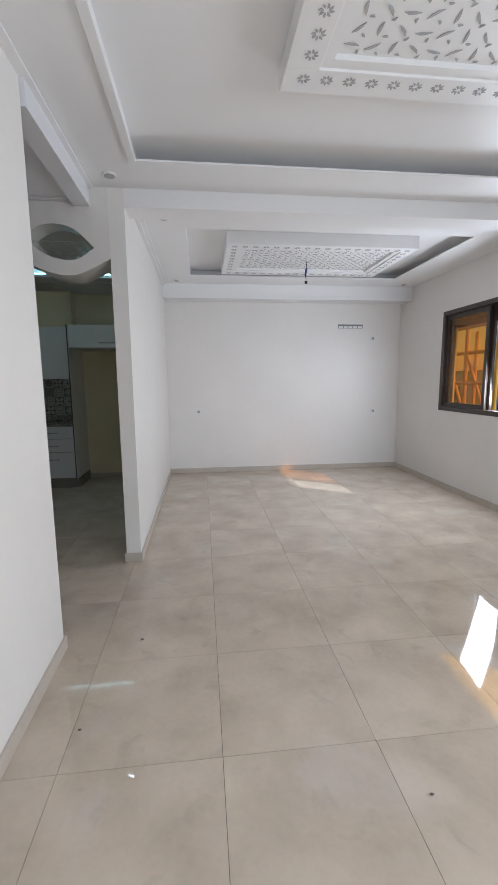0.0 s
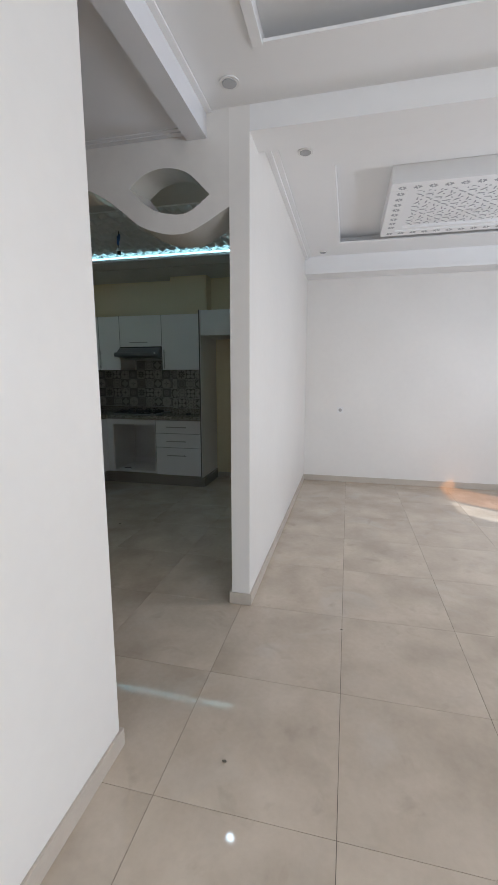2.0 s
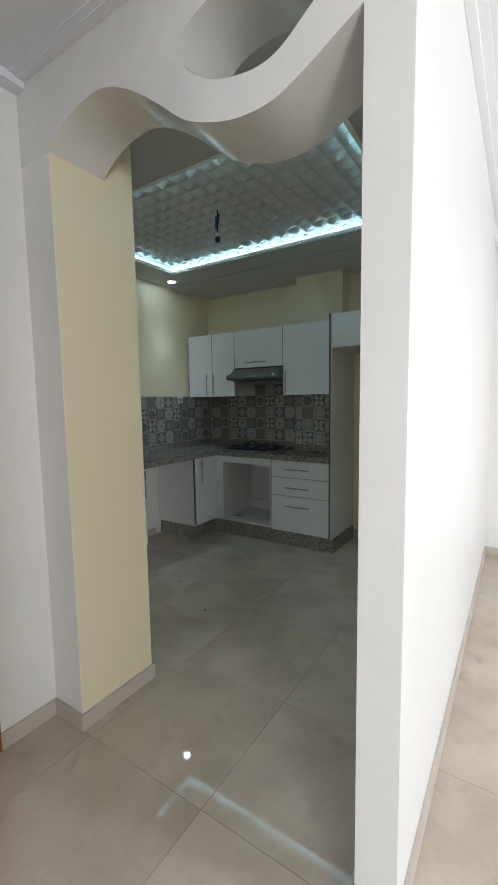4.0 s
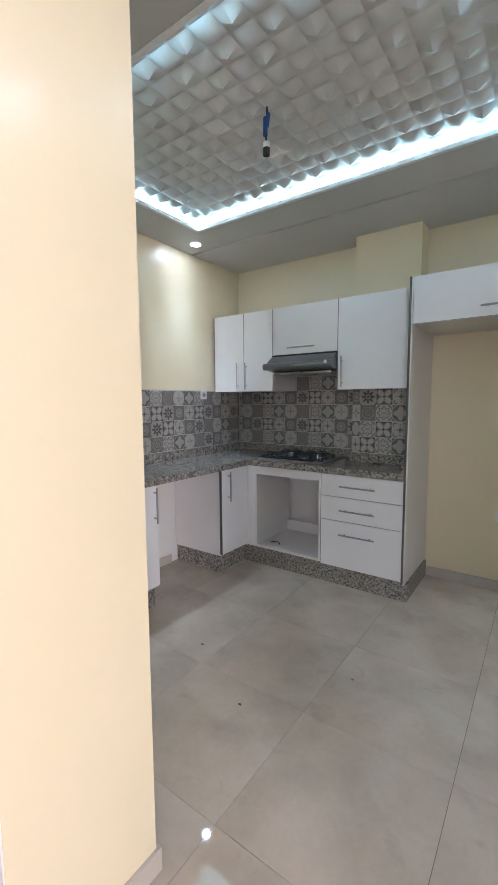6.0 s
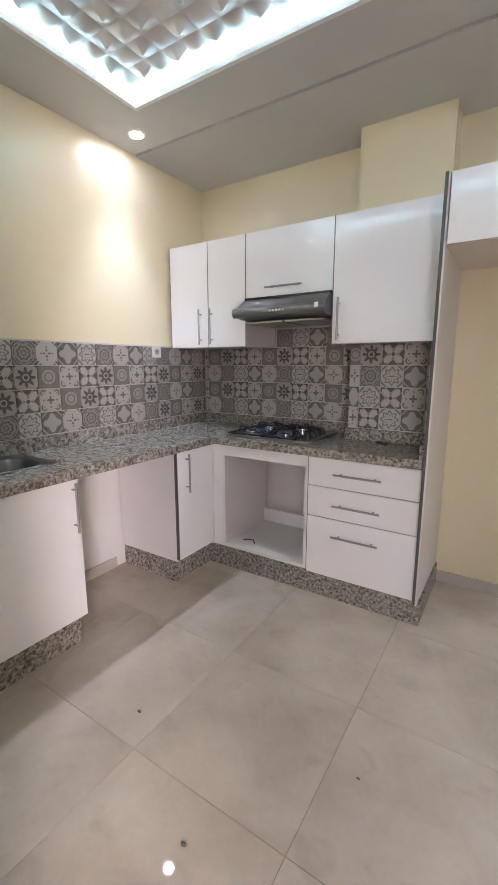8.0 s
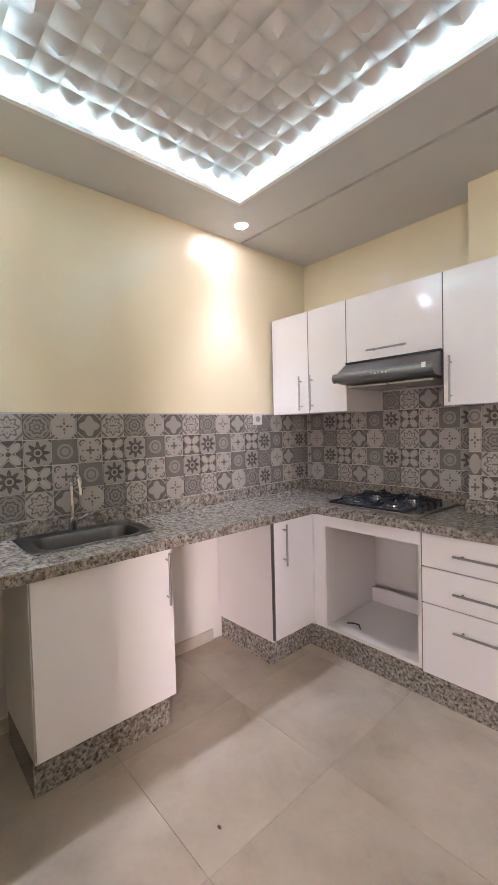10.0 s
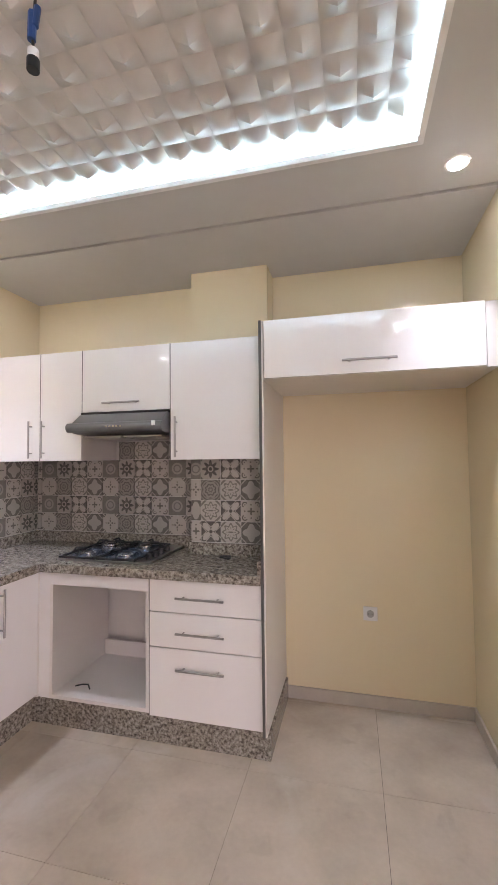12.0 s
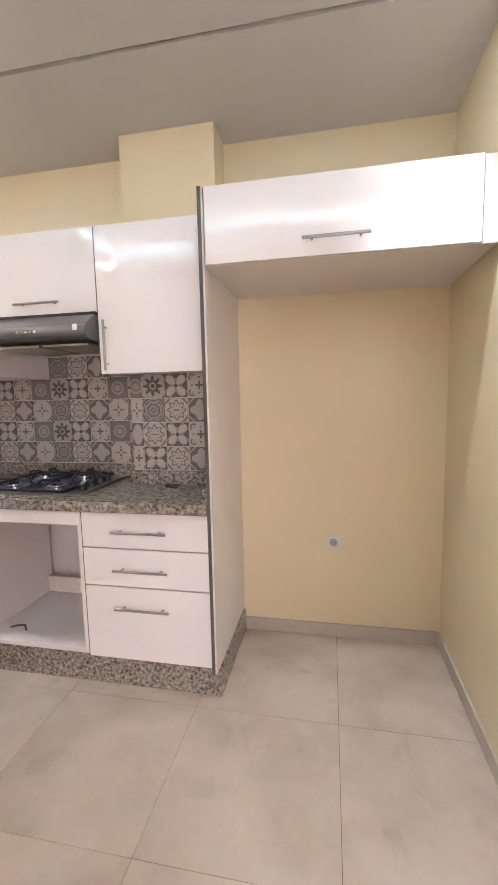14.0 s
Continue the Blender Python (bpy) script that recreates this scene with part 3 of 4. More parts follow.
def ornate_panel(x0, x1, y0, y1, z, top, border, leaf_step):
    rng = random.Random(7)
    p = thing("ceiling_panel", "white carved plaster panel with rosette border on the ceiling", "ceiling panel", "carved ceiling panels", at=((x0 + x1) / 2, (y0 + y1) / 2, z))
    b = border
    part("frame", boxes((x0, x1, y0, y0 + b, z, top), (x0, x1, y1 - b, y1, z, top), (x0, x0 + b, y0 + b, y1 - b, z, top), (x1 - b, x1, y0 + b, y1 - b, z, top), bevel=0.004), CEILING, p)
    part("moulding", boxes((x0 + b, x1 - b, y0 + b, y0 + b + 0.05, z + 0.012, top), (x0 + b, x1 - b, y1 - b - 0.05, y1 - b, z + 0.012, top),
                           (x0 + b, x0 + b + 0.05, y0 + b + 0.05, y1 - b - 0.05, z + 0.012, top), (x1 - b - 0.05, x1 - b, y0 + b + 0.05, y1 - b - 0.05, z + 0.012, top)), CEILING, p)
    part("carved_plate", boxes((x0 + b + 0.05, x1 - b - 0.05, y0 + b + 0.05, y1 - b - 0.05, z + 0.035, top)), CEILING, p)
    # solid grey leaves: the shade of pierced holes is put into their colour
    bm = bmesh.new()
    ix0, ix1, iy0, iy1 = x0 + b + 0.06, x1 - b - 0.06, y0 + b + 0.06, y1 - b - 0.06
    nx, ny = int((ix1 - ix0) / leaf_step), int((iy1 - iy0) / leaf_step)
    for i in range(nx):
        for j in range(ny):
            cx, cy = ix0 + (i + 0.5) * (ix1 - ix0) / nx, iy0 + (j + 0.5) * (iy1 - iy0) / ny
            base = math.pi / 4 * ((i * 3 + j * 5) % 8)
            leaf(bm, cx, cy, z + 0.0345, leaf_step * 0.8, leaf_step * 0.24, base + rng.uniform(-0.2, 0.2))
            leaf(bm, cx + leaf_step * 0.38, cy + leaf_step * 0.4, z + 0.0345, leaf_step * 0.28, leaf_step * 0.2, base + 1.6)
    tagged(part("shade_leaves", bm, FRET_SHADE, p, "grey leaf-shaped plates painted as the shade of piercings"), kind="stuff")
    bm = bmesh.new()
    step = 0.105
    spots = [(x0 + b * 0.62 + k * step, y) for k in range(int((x1 - x0 - b * 1.2) / step) + 1) for y in (y0 + b * 0.62, y1 - b * 0.62)]
    spots += [(x, y0 + b * 0.62 + k * step) for k in range(1, int((y1 - y0 - b * 1.2) / step)) for x in (x0 + b * 0.62, x1 - b * 0.62)]
    for cx, cy in spots:
        for q in range(8):
            t = q * math.pi / 4
            leaf(bm, cx + 0.02 * math.cos(t), cy + 0.02 * math.sin(t), z, 0.022, 0.016, t, 0.002)
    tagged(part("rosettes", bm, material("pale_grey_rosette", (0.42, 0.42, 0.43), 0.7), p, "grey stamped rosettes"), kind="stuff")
    return p


ornate_panel(0.5, 2.08, -1.4, 2.178, SOFFIT + 0.002, SOFFIT + 0.0995, 0.15, 0.085)
ornate_panel(0.385, 2.34, 4.3, 5.47, SOFFIT - 0.015, SOFFIT + 0.1095, 0.13, 0.075)


# ---- openings ----
def sliding_window(name, y0, y1, label, leaf_a, leaf_b):
    w = thing(name, label, "window", at=(EAST + 0.06, y0, WZ0))
    w["kind"] = "structure"
    xa, xb = EAST - 0.012, EAST + 0.10
    f = 0.055
    part("window_frame", boxes((xa, xb, y0, y1, WZ0, WZ0 + f), (xa, xb, y0, y1, WZ1 - f, WZ1), (xa, xb, y0, y0 + f, WZ0 + f, WZ1 - f), (xa, xb, y1 - f, y1, WZ0 + f, WZ1 - f), bevel=0.003), BROWN, w)
    for (a, b), x in ((leaf_a, EAST + 0.02), (leaf_b, EAST + 0.055)):
        e = 0.05
        s_ = part("sash", boxes((x, x + 0.03, a, b, WZ0 + f, WZ0 + f + e), (x, x + 0.03, a, b, WZ1 - f - e, WZ1 - f), (x, x + 0.03, a, a + e, WZ0 + f + e, WZ1 - f - e), (x, x + 0.03, b - e, b, WZ0 + f + e, WZ1 - f - e), bevel=0.002), BROWN, w)
        pane = part("pane", boxes((x + 0.012, x + 0.017, a + e, b - e, WZ0 + f + e, WZ1 - f - e)), AMBER, s_, "amber tinted glass pane")
    part("shutter", boxes(*[(EAST + 0.12, EAST + 0.135, y0, y1, 2.03 + k * 0.05, 2.076 + k * 0.05) for k in range(5)]), BROWN, w, "brown roller shutter, almost fully raised")
    return w


sliding_window("window_1", W1Y0, W1Y1, "brown aluminium sliding window with amber glass, half open", (4.36, W1Y1 - 0.055), (4.32, W1Y1 - 0.1))
sliding_window("window_2", W2Y0, W2Y1, "brown aluminium sliding window with amber glass", (-0.25, W2Y1 - 0.055), (W2Y0 + 0.055, -0.2))

door = thing("door_1", "varnished orange-brown wooden door in the hallway", "door", at=(HALL_W - 0.05, 2.07, 0))
door["kind"] = "structure"
part("door_leaf", boxes((HALL_W - 0.06, HALL_W - 0.02, 2.09, 2.93, 0.005, 2.0), (HALL_W - 0.022, HALL_W - 0.012, 2.2, 2.8, 0.15, 0.9), (HALL_W - 0.022, HALL_W - 0.012, 2.2, 2.8, 1.1, 1.88), bevel=0.003), WOOD, door)
part("door_frame", boxes((HALL_W - 0.15, HALL_W + 0.012, 2.93, 2.99, 0, 2.06), (HALL_W - 0.15, HALL_W + 0.012, 2.03, 2.09, 0, 2.06), (HALL_W - 0.15, HALL_W + 0.012, 2.09, 2.93, 2.0, 2.06), bevel=0.003), WOOD, door)
bm = rod(bmesh.new(), (HALL_W - 0.02, 2.88, 1.02), (HALL_W + 0.035, 2.88, 1.02), 0.009)
tube(bm, [(HALL_W + 0.035, 2.88, 1.02), (HALL_W + 0.035, 2.78, 1.02)], 0.008)
part("door_handle", bm, IRON, door, "black lever handle", True)

# ---- skirting ----
SK, ST = 0.072, 0.012
structure("baseboard", boxes((-0.65, -0.65 + ST, SOUTH, 2.173 + ST, 0, SK), (-0.78, -0.65, 2.173, 2.173 + ST, 0, SK), (PIER_X0 - ST, PIER_X1 + ST, PIER_Y - ST, PIER_Y, 0, SK),
          (PIER_X1, PIER_X1 + ST, PIER_Y, NORTH, 0, SK), (PIER_X1 + ST, EAST, NORTH - ST, NORTH, 0, SK), (EAST - ST, EAST, SOUTH, NORTH - ST, 0, SK),
          (PIER_X0 - ST - 0.006, PIER_X0 - 0.006, PIER_Y, NOOK_BACK, 0, SK), (-1.56, PIER_X0 - ST - 0.006, NOOK_BACK - ST, NOOK_BACK, 0, SK),
          (HALL_W, HALL_W + ST, 2.99, PIER_Y - ST, 0, SK), (HALL_W, -1.702 + ST, PIER_Y - ST, PIER_Y, 0, SK), (-1.702, -1.702 + ST, PIER_Y, ARCH_Y1 + ST, 0, SK),
          (HALL_W - 0.0, -1.702, ARCH_Y1, ARCH_Y1 + ST, 0, SK), (K_WEST, K_WEST + ST, 3.7, 5.3, 0, SK), bevel=0.0025), SKIRT, "beige porcelain skirting tiles", "skirting")


# ---- kitchen cabinets ----
def bar_handle(parent, a, b, out):
    """A steel bar on two posts; out is the way from the door."""
    a, b, out = Vector(a), Vector(b), Vector(out)
    bm = rod(bmesh.new(), a + out * 0.03, b + out * 0.03, 0.006, 12)
    for f in (0.14, 0.86):
        q = a.lerp(b, f)
        rod(bm, q, q + out * 0.03, 0.0045, 8)
    return part("handle", bm, STEEL, parent, "brushed steel bar handle", True)


CT0, CT1 = 0.84, 0.878
WF, BF = -2.86, 5.70   # fronts of the two runs
PL = 0.145

sink_cab = thing("base_cabinet", "white lacquered sink cabinet on a granite plinth", "cabinet", at=(-3.1, 4.41, 0))
part("body", boxes((-3.30, WF - 0.02, 4.12, 4.138, PL, CT0 - 0.002), (-3.30, WF - 0.02, 4.69, 4.708, PL, CT0 - 0.002), (-3.30, WF - 0.02, 4.138, 4.69, PL, PL + 0.018), (-3.318, -3.30, 4.12, 4.708, PL, CT0 - 0.002)), MELAMINE, sink_cab)
dr = part("cabinet_door", boxes((WF - 0.02, WF, 4.122, 4.706, PL + 0.015, CT0 - 0.012), bevel=0.0015), LACQUER, sink_cab)
bar_handle(dr, (WF, 4.675, 0.585), (WF, 4.675, 0.815), (1, 0, 0))
part("plinth", boxes((-3.30, WF - 0.05, 4.12, 4.70, 0, PL), bevel=0.002), GRANITE, sink_cab, "speckled granite plinth")

corner = thing("base_cabinet", "white corner base cabinet with one narrow door", "cabinet", at=(-3.1, 5.7, 0))
part("body", boxes((K_WEST + 0.014, WF - 0.02, 5.352, 5.37, PL, CT0 - 0.002), (K_WEST + 0.014, WF - 0.02, 5.37, 6.28, PL, PL + 0.018), (WF - 0.02, WF, 5.69, 5.70, PL, CT0 - 0.002)), MELAMINE, corner)
part("edge_strip", boxes((WF - 0.02, WF + 0.001, 5.350, 5.3545, PL + 0.015, CT0 - 0.012)), EDGE, corner)
dr = part("cabinet_door", boxes((WF - 0.02, WF, 5.356, 5.688, PL + 0.015, CT0 - 0.012), bevel=0.0015), LACQUER, corner)
bar_handle(dr, (WF, 5.43, 0.575), (WF, 5.43, 0.81), (1, 0, 0))
part("plinth", boxes((K_WEST + 0.014, WF - 0.05, 5.365, 5.75, 0, PL), bevel=0.002), GRANITE, corner, "speckled granite plinth")
part("filler", boxes((WF, -2.79, BF, BF + 0.018, PL, CT0 - 0.004), bevel=0.001), LACQUER, corner)

oven = thing("oven_cabinet", "white oven housing standing open and empty", "cabinet", at=(-2.49, 5.98, 0))
part("side_panel", boxes((-2.79, -2.772, BF, 6.24, PL, CT0 - 0.004), bevel=0.001), MELAMINE, oven)
part("side_panel", boxes((-2.208, -2.19, BF, 6.24, PL, CT0 - 0.004), bevel=0.001), MELAMINE, oven)
part("shelf", boxes((-2.772, -2.208, BF, 6.24, PL, PL + 0.02), bevel=0.001), MELAMINE, oven, "dusty white cabinet floor")
part("front_rail", boxes((-2.788, -2.192, BF - 0.004, BF + 0.016, 0.762, CT0 - 0.012), bevel=0.0015), LACQUER, oven)
part("back_rail", boxes((-2.772, -2.208, 6.2, 6.22, PL + 0.02, 0.26), bevel=0.001), MELAMINE, oven)
part("plinth", boxes((WF - 0.05, -1.583, BF + 0.008, 5.76, 0, PL), bevel=0.002), GRANITE, oven, "speckled granite plinth")
scrap = tube(bmesh.new(), [(-2.70, 5.80, PL + 0.024), (-2.67, 5.82, PL + 0.026), (-2.63, 5.82, PL + 0.03), (-2.60, 5.79, PL + 0.024)], 0.004, 8)
tagged(mesh_object("cable_offcut", scrap, BLACK, True), "short black cable offcut lying in the oven housing", "cable")

drawers = thing("drawer_cabinet", "white lacquered drawer cabinet with three drawers", "cabinet", at=(-1.89, 5.98, 0))
part("body", boxes((-2.188, -1.588, BF + 0.02, 6.06, PL, CT0 - 0.004)), MELAMINE, drawers)
# side edge strip, plus a dark backing that paints the gaps' shade
part("edge_strip", boxes((-2.1895, -1.5875, BF + 0.0192, BF + 0.02, 0.14, 0.826), (-2.1905, -2.1865, BF + 0.001, BF + 0.019, 0.14, 0.826)), EDGE, drawers, "dark grey edge strip, and backing painted as shade in the drawer gaps")
for z0, z1, hz in ((0.664, 0.824, 0.744), (0.486, 0.659, 0.568), (0.135, 0.481, 0.389)):
    dr = part("drawer_front", boxes((-2.186, -1.590, BF, BF + 0.019, z0, z1), bevel=0.0015), LACQUER, drawers)
    bar_handle(dr, (-2.03, BF, hz), (-1.775, BF, hz), (0, -1, 0))

tower = thing("refrigerator_housing", "tall white panel and flap cupboard over an empty refrigerator space", "cabinet", at=(-1.05, 6.03, 0))
part("side_panel", boxes((-1.582, -1.564, 5.676, NOOK_BACK - 0.002, 0.126, 2.123), bevel=0.001), MELAMINE, tower)
part("edge_strip", boxes((-1.5845, -1.5715, 5.670, 5.676, 0.13, 2.124)), EDGE, tower, "dark grey edge strip")
part("cupboard_floor", boxes((-1.564, -0.52, 5.69, NOOK_BACK - 0.002, 1.835, 1.853)), MELAMINE, tower)
part("cupboard_top", boxes((-1.564, -0.52, 5.69, NOOK_BACK - 0.002, 2.10, 2.118)), MELAMINE, tower)
part("cupboard_side", boxes((-0.538, -0.52, 5.69, NOOK_BACK - 0.002, 1.853, 2.10)), MELAMINE, tower)
dr = part("flap_door", boxes((-1.558, -0.575, 5.672, 5.69, 1.836, 2.121), bevel=0.0015), LACQUER, tower)
bar_handle(dr, (-1.185, 5.672, 1.893), (-0.943, 5.672, 1.893), (0, -1, 0))
part("filler", boxes((-0.572, -0.518, 5.676, 5.69, 1.83, 2.118), bevel=0.001), LACQUER, tower)
part("skirting", boxes((-1.583, -1.553, 5.723, NOOK_BACK - 0.013, 0, 0.122), bevel=0.002), GRANITE, tower, "speckled granite along the panel foot")
part("plinth", boxes((-1.583, -1.553, 5.706, 5.722, 0, 0.128), bevel=0.002), GRANITE, tower, "granite plinth return")

UF, UZ0, UZ1 = 5.885, 1.448, 2.115


def wall_cabinet(x0, x1, z0, doors, label, back):
    c = thing("wall_cabinet", label, "cabinet", "wall cabinets", at=((x0 + x1) / 2, 6.05, z0))
    part("body", boxes((x0 + 0.002, x0 + 0.018, UF + 0.02, back, z0, UZ1), (x1 - 0.018, x1 - 0.002, UF + 0.02, back, z0, UZ1), (x0 + 0.018, x1 - 0.018, UF + 0.02, back, z0, z0 + 0.016),
                       (x0 + 0.018, x1 - 0.018, UF + 0.02, back, UZ1 - 0.016, UZ1), (x0 + 0.018, x1 - 0.018, back - 0.006, back, z0 + 0.016, UZ1 - 0.016)), MELAMINE, c)
    for a in [d_[0] for d_ in doors]:
        part("edge_strip", boxes((a - 0.0005, a + 0.0045, UF + 0.0005, UF + 0.0195, z0 - 0.001, UZ1)), EDGE, c)
    for a, b, h0, h1 in doors:
        dr = part("cabinet_door", boxes((a + 0.0045, b - 0.001, UF, UF + 0.019, z0 - 0.003, UZ1), bevel=0.0015), LACQUER, c)
        bar_handle(dr, h0, h1, (0, -1, 0))
    return c


wall_cabinet(-3.366, -2.733, UZ0, [(-3.366, -3.032, (-3.090, UF, 1.462), (-3.090, UF, 1.692)), (-3.032, -2.733, (-2.997, UF, 1.462), (-2.997, UF, 1.692))], "white glossy two-door wall cabinet", 6.27)
wall_cabinet(-2.733, -2.155, 1.735, [(-2.733, -2.155, (-2.575, UF, 1.785), (-2.335, UF, 1.785))], "white glossy flap cabinet above the cooker hood", 6.27)
wall_cabinet(-2.155, -1.59, UZ0, [(-2.155, -1.59, (-2.112, UF, 1.46), (-2.112, UF, 1.69))], "white glossy single-door wall cabinet", 6.07)

worktop = tagged(mesh_object("worktop", boxes((K_WEST + 0.002, WF + 0.02, ARCH_Y1 + 0.002, 4.20, CT0, CT1), (K_WEST + 0.002, -3.27, 4.20, 4.69, CT0, CT1), (-3.0, WF + 0.02, 4.20, 4.69, CT0, CT1), (K_WEST + 0.002, WF + 0.02, 4.69, BF - 0.02, CT0, CT1),
                 (K_WEST + 0.002, -1.588, BF - 0.02, CHIM - 0.002, CT0, CT1), (K_WEST + 0.002, CHIM_X0, CHIM - 0.002, K_BACK - 0.002, CT0, CT1)), GRANITE), "grey-beige speckled granite corner worktop with rough edge", "worktop")
lip = part("front_edge", boxes((WF + 0.02, WF + 0.028, ARCH_Y1 + 0.01, BF - 0.02, CT0 - 0.008, CT1 + 0.001), (WF + 0.02, -1.588, BF - 0.028, BF - 0.02, CT0 - 0.008, CT1 + 0.001), bevel=0.003), GRANITE, worktop, "rough speckled front edge")
part("upstand", boxes((K_WEST + 0.002, K_WEST + 0.022, ARCH_Y1 + 0.01, K_BACK - 0.02, CT1, 0.948), (K_WEST + 0.022, CHIM_X0 - 0.02, K_BACK - 0.022, K_BACK - 0.002, CT1, 0.948),
                      (CHIM_X0 - 0.02, CHIM_X0 - 0.001, CHIM - 0.02, K_BACK - 0.002, CT1, 0.948), (CHIM_X0 - 0.001, -1.588, CHIM - 0.02, CHIM - 0.002, CT1, 0.948), (-1.606, -1.587, 5.68, CHIM - 0.02, CT1, 0.948), bevel=0.002), GRANITE, worktop, "granite upstand below the tiles")

# sink, tap
sink = thing("kitchen_sink", "satin stainless steel inset sink", "sink", at=(-3.13, 4.45, CT1))


def basin():
    bm = bmesh.new()

    def ring(x0, x1, y0, y1, r, z):
        out = []
        for cx, cy, a0 in ((x1 - r, y1 - r, 0), (x0 + r, y1 - r, 90), (x0 + r, y0 + r, 180), (x1 - r, y0 + r, 270)):
            for k in range(7):
                t = radians(a0 + 15 * k)
                out.append(bm.verts.new((cx + r * math.cos(t), cy + r * math.sin(t), z)))
        return out
    rr = [ring(-3.345, -3.0, 4.17, 4.72, 0.02, CT1 + 0.002), ring(-3.34, -3.005, 4.175, 4.715, 0.02, CT1 + 0.006), ring(-3.265, -3.025, 4.22, 4.67, 0.075, CT1 + 0.004),
          ring(-3.258, -3.032, 4.23, 4.66, 0.07, CT1 - 0.01), ring(-3.245, -3.045, 4.245, 4.645, 0.06, CT1 - 0.15), ring(-3.2, -3.09, 4.3, 4.6, 0.04, CT1 - 0.165)]
    for a, b in zip(rr, rr[1:]):
        for k in range(28):
            bm.faces.new((a[k], a[(k + 1) % 28], b[(k + 1) % 28], b[k]))
    bm.faces.new(rr[-1])
    return bm


part("basin", basin(), SINK_STEEL, sink, smooth=True)
part("drain", rod(bmesh.new(), (-3.145, 4.45, CT1 - 0.166), (-3.145, 4.45, CT1 - 0.161), 0.035, 20), CHROME, sink, smooth=True)
tap = thing("kitchen_tap", "chrome swan-neck mixer tap behind the sink", "tap", at=(-3.305, 4.43, CT1 + 0.006))
bm = rod(bmesh.new(), (-3.305, 4.43, CT1 + 0.006), (-3.305, 4.43, CT1 + 0.07), 0.02, 16)
tube(bm, [(-3.305, 4.43, 0.94), (-3.305, 4.43, 1.10)] + [(-3.245 + 0.06 * math.cos(radians(180 - a)), 4.43, 1.10 + 0.06 * math.sin(radians(180 - a))) for a in range(20, 181, 20)] + [(-3.185, 4.43, 1.07)], 0.010)
part("spout", bm, CHROME, tap, smooth=True)
part("lever", tube(bmesh.new(), [(-3.305, 4.44, 0.93), (-3.30, 4.50, 0.955)], 0.007), CHROME, tap, smooth=True)

# hob
hob = thing("gas_hob", "built-in gas hob with black pan supports and blue film", "hob", at=(-2.51, 6.0, CT1))
HX0, HX1, HY0, HY1 = -2.80, -2.225, 5.765, 6.235
part("plate", boxes((HX0, HX1, HY0, HY1, CT1 + 0.0005, CT1 + 0.012), bevel=0.003), STEEL, hob, "stainless steel plate")
part("film", boxes((HX0 + 0.03, HX1 - 0.12, HY0 + 0.02, HY1 - 0.02, CT1 + 0.0125, CT1 + 0.014)), BLUE_FILM, hob, "bluish protective film")
for bx in (-2.675, -2.43):
    for by in (5.88, 6.12):
        bn = part("burner", rod(rod(bmesh.new(), (bx, by, CT1 + 0.014), (bx, by, CT1 + 0.024), 0.045, 20), (bx, by, CT1 + 0.024), (bx, by, CT1 + 0.032), 0.03, 20), CHROME, hob, smooth=True)
        part("burner_cap", rod(bmesh.new(), (bx, by, CT1 + 0.032), (bx, by, CT1 + 0.038), 0.024, 20), IRON, bn, smooth=True)
for gx in (-2.675, -2.43):
    bm = bmesh.new()
    z = CT1 + 0.05
    for by in (5.88, 6.12):
        for dx, dy in ((1, 0), (-1, 0), (0, 1), (0, -1)):
            tube(bm, [(gx + dx * 0.03, by + dy * 0.03, z), (gx + dx * 0.085, by + dy * 0.085, z), (gx + dx * 0.112, by + dy * 0.112, CT1 + 0.02)], 0.0055, 8)
    box(bm, gx - 0.117, gx + 0.117, 5.766, 5.776, CT1 + 0.014, CT1 + 0.026)
    box(bm, gx - 0.117, gx + 0.117, 6.22, 6.23, CT1 + 0.014, CT1 + 0.026)
    box(bm, gx - 0.117, gx - 0.107, 5.776, 6.22, CT1 + 0.014, CT1 + 0.026)
    box(bm, gx + 0.107, gx + 0.117, 5.776, 6.22, CT1 + 0.014, CT1 + 0.026)
    part("pan_support", bm, IRON, hob, "black enamelled pan support", True)
for k in range(4):
    part("knob", rod(bmesh.new(), (-2.265, 5.85 + k * 0.075, CT1 + 0.012), (-2.265, 5.85 + k * 0.075, CT1 + 0.04), 0.019, 16, 0.016), IRON, hob, smooth=True)
rag = tagged(mesh_object("plastic_scrap", boxes((-1.90, -1.84, 5.99, 6.03, CT1 + 0.001, CT1 + 0.012), (-1.87, -1.83, 5.97, 6.0, CT1 + 0.001, CT1 + 0.008), bevel=0.004), BLACK), "small dark scrap lying on the worktop", "scrap")

# cooker hood
hood = thing("cooker_hood", "silver-grey visor cooker hood under the flap cabinet", "cooker hood", at=(-2.44, 5.95, 1.73))


def hood_body():
    bm = bmesh.new()
    prof = [(6.28, 1.733), (5.90, 1.733), (5.86, 1.715), (5.80, 1.672), (5.772, 1.645), (5.768, 1.625), (5.785, 1.608), (5.83, 1.600), (6.28, 1.585)]
    a = [bm.verts.new((-2.728, y, z)) for y, z in prof]
    b = [bm.verts.new((-2.160, y, z)) for y, z in prof]
    bm.faces.new(a)
    bm.faces.new(b)
    for k in range(len(prof)):
        j = (k + 1) % len(prof)
        bm.faces.new((a[k], a[j], b[j], b[k]))
    return bm


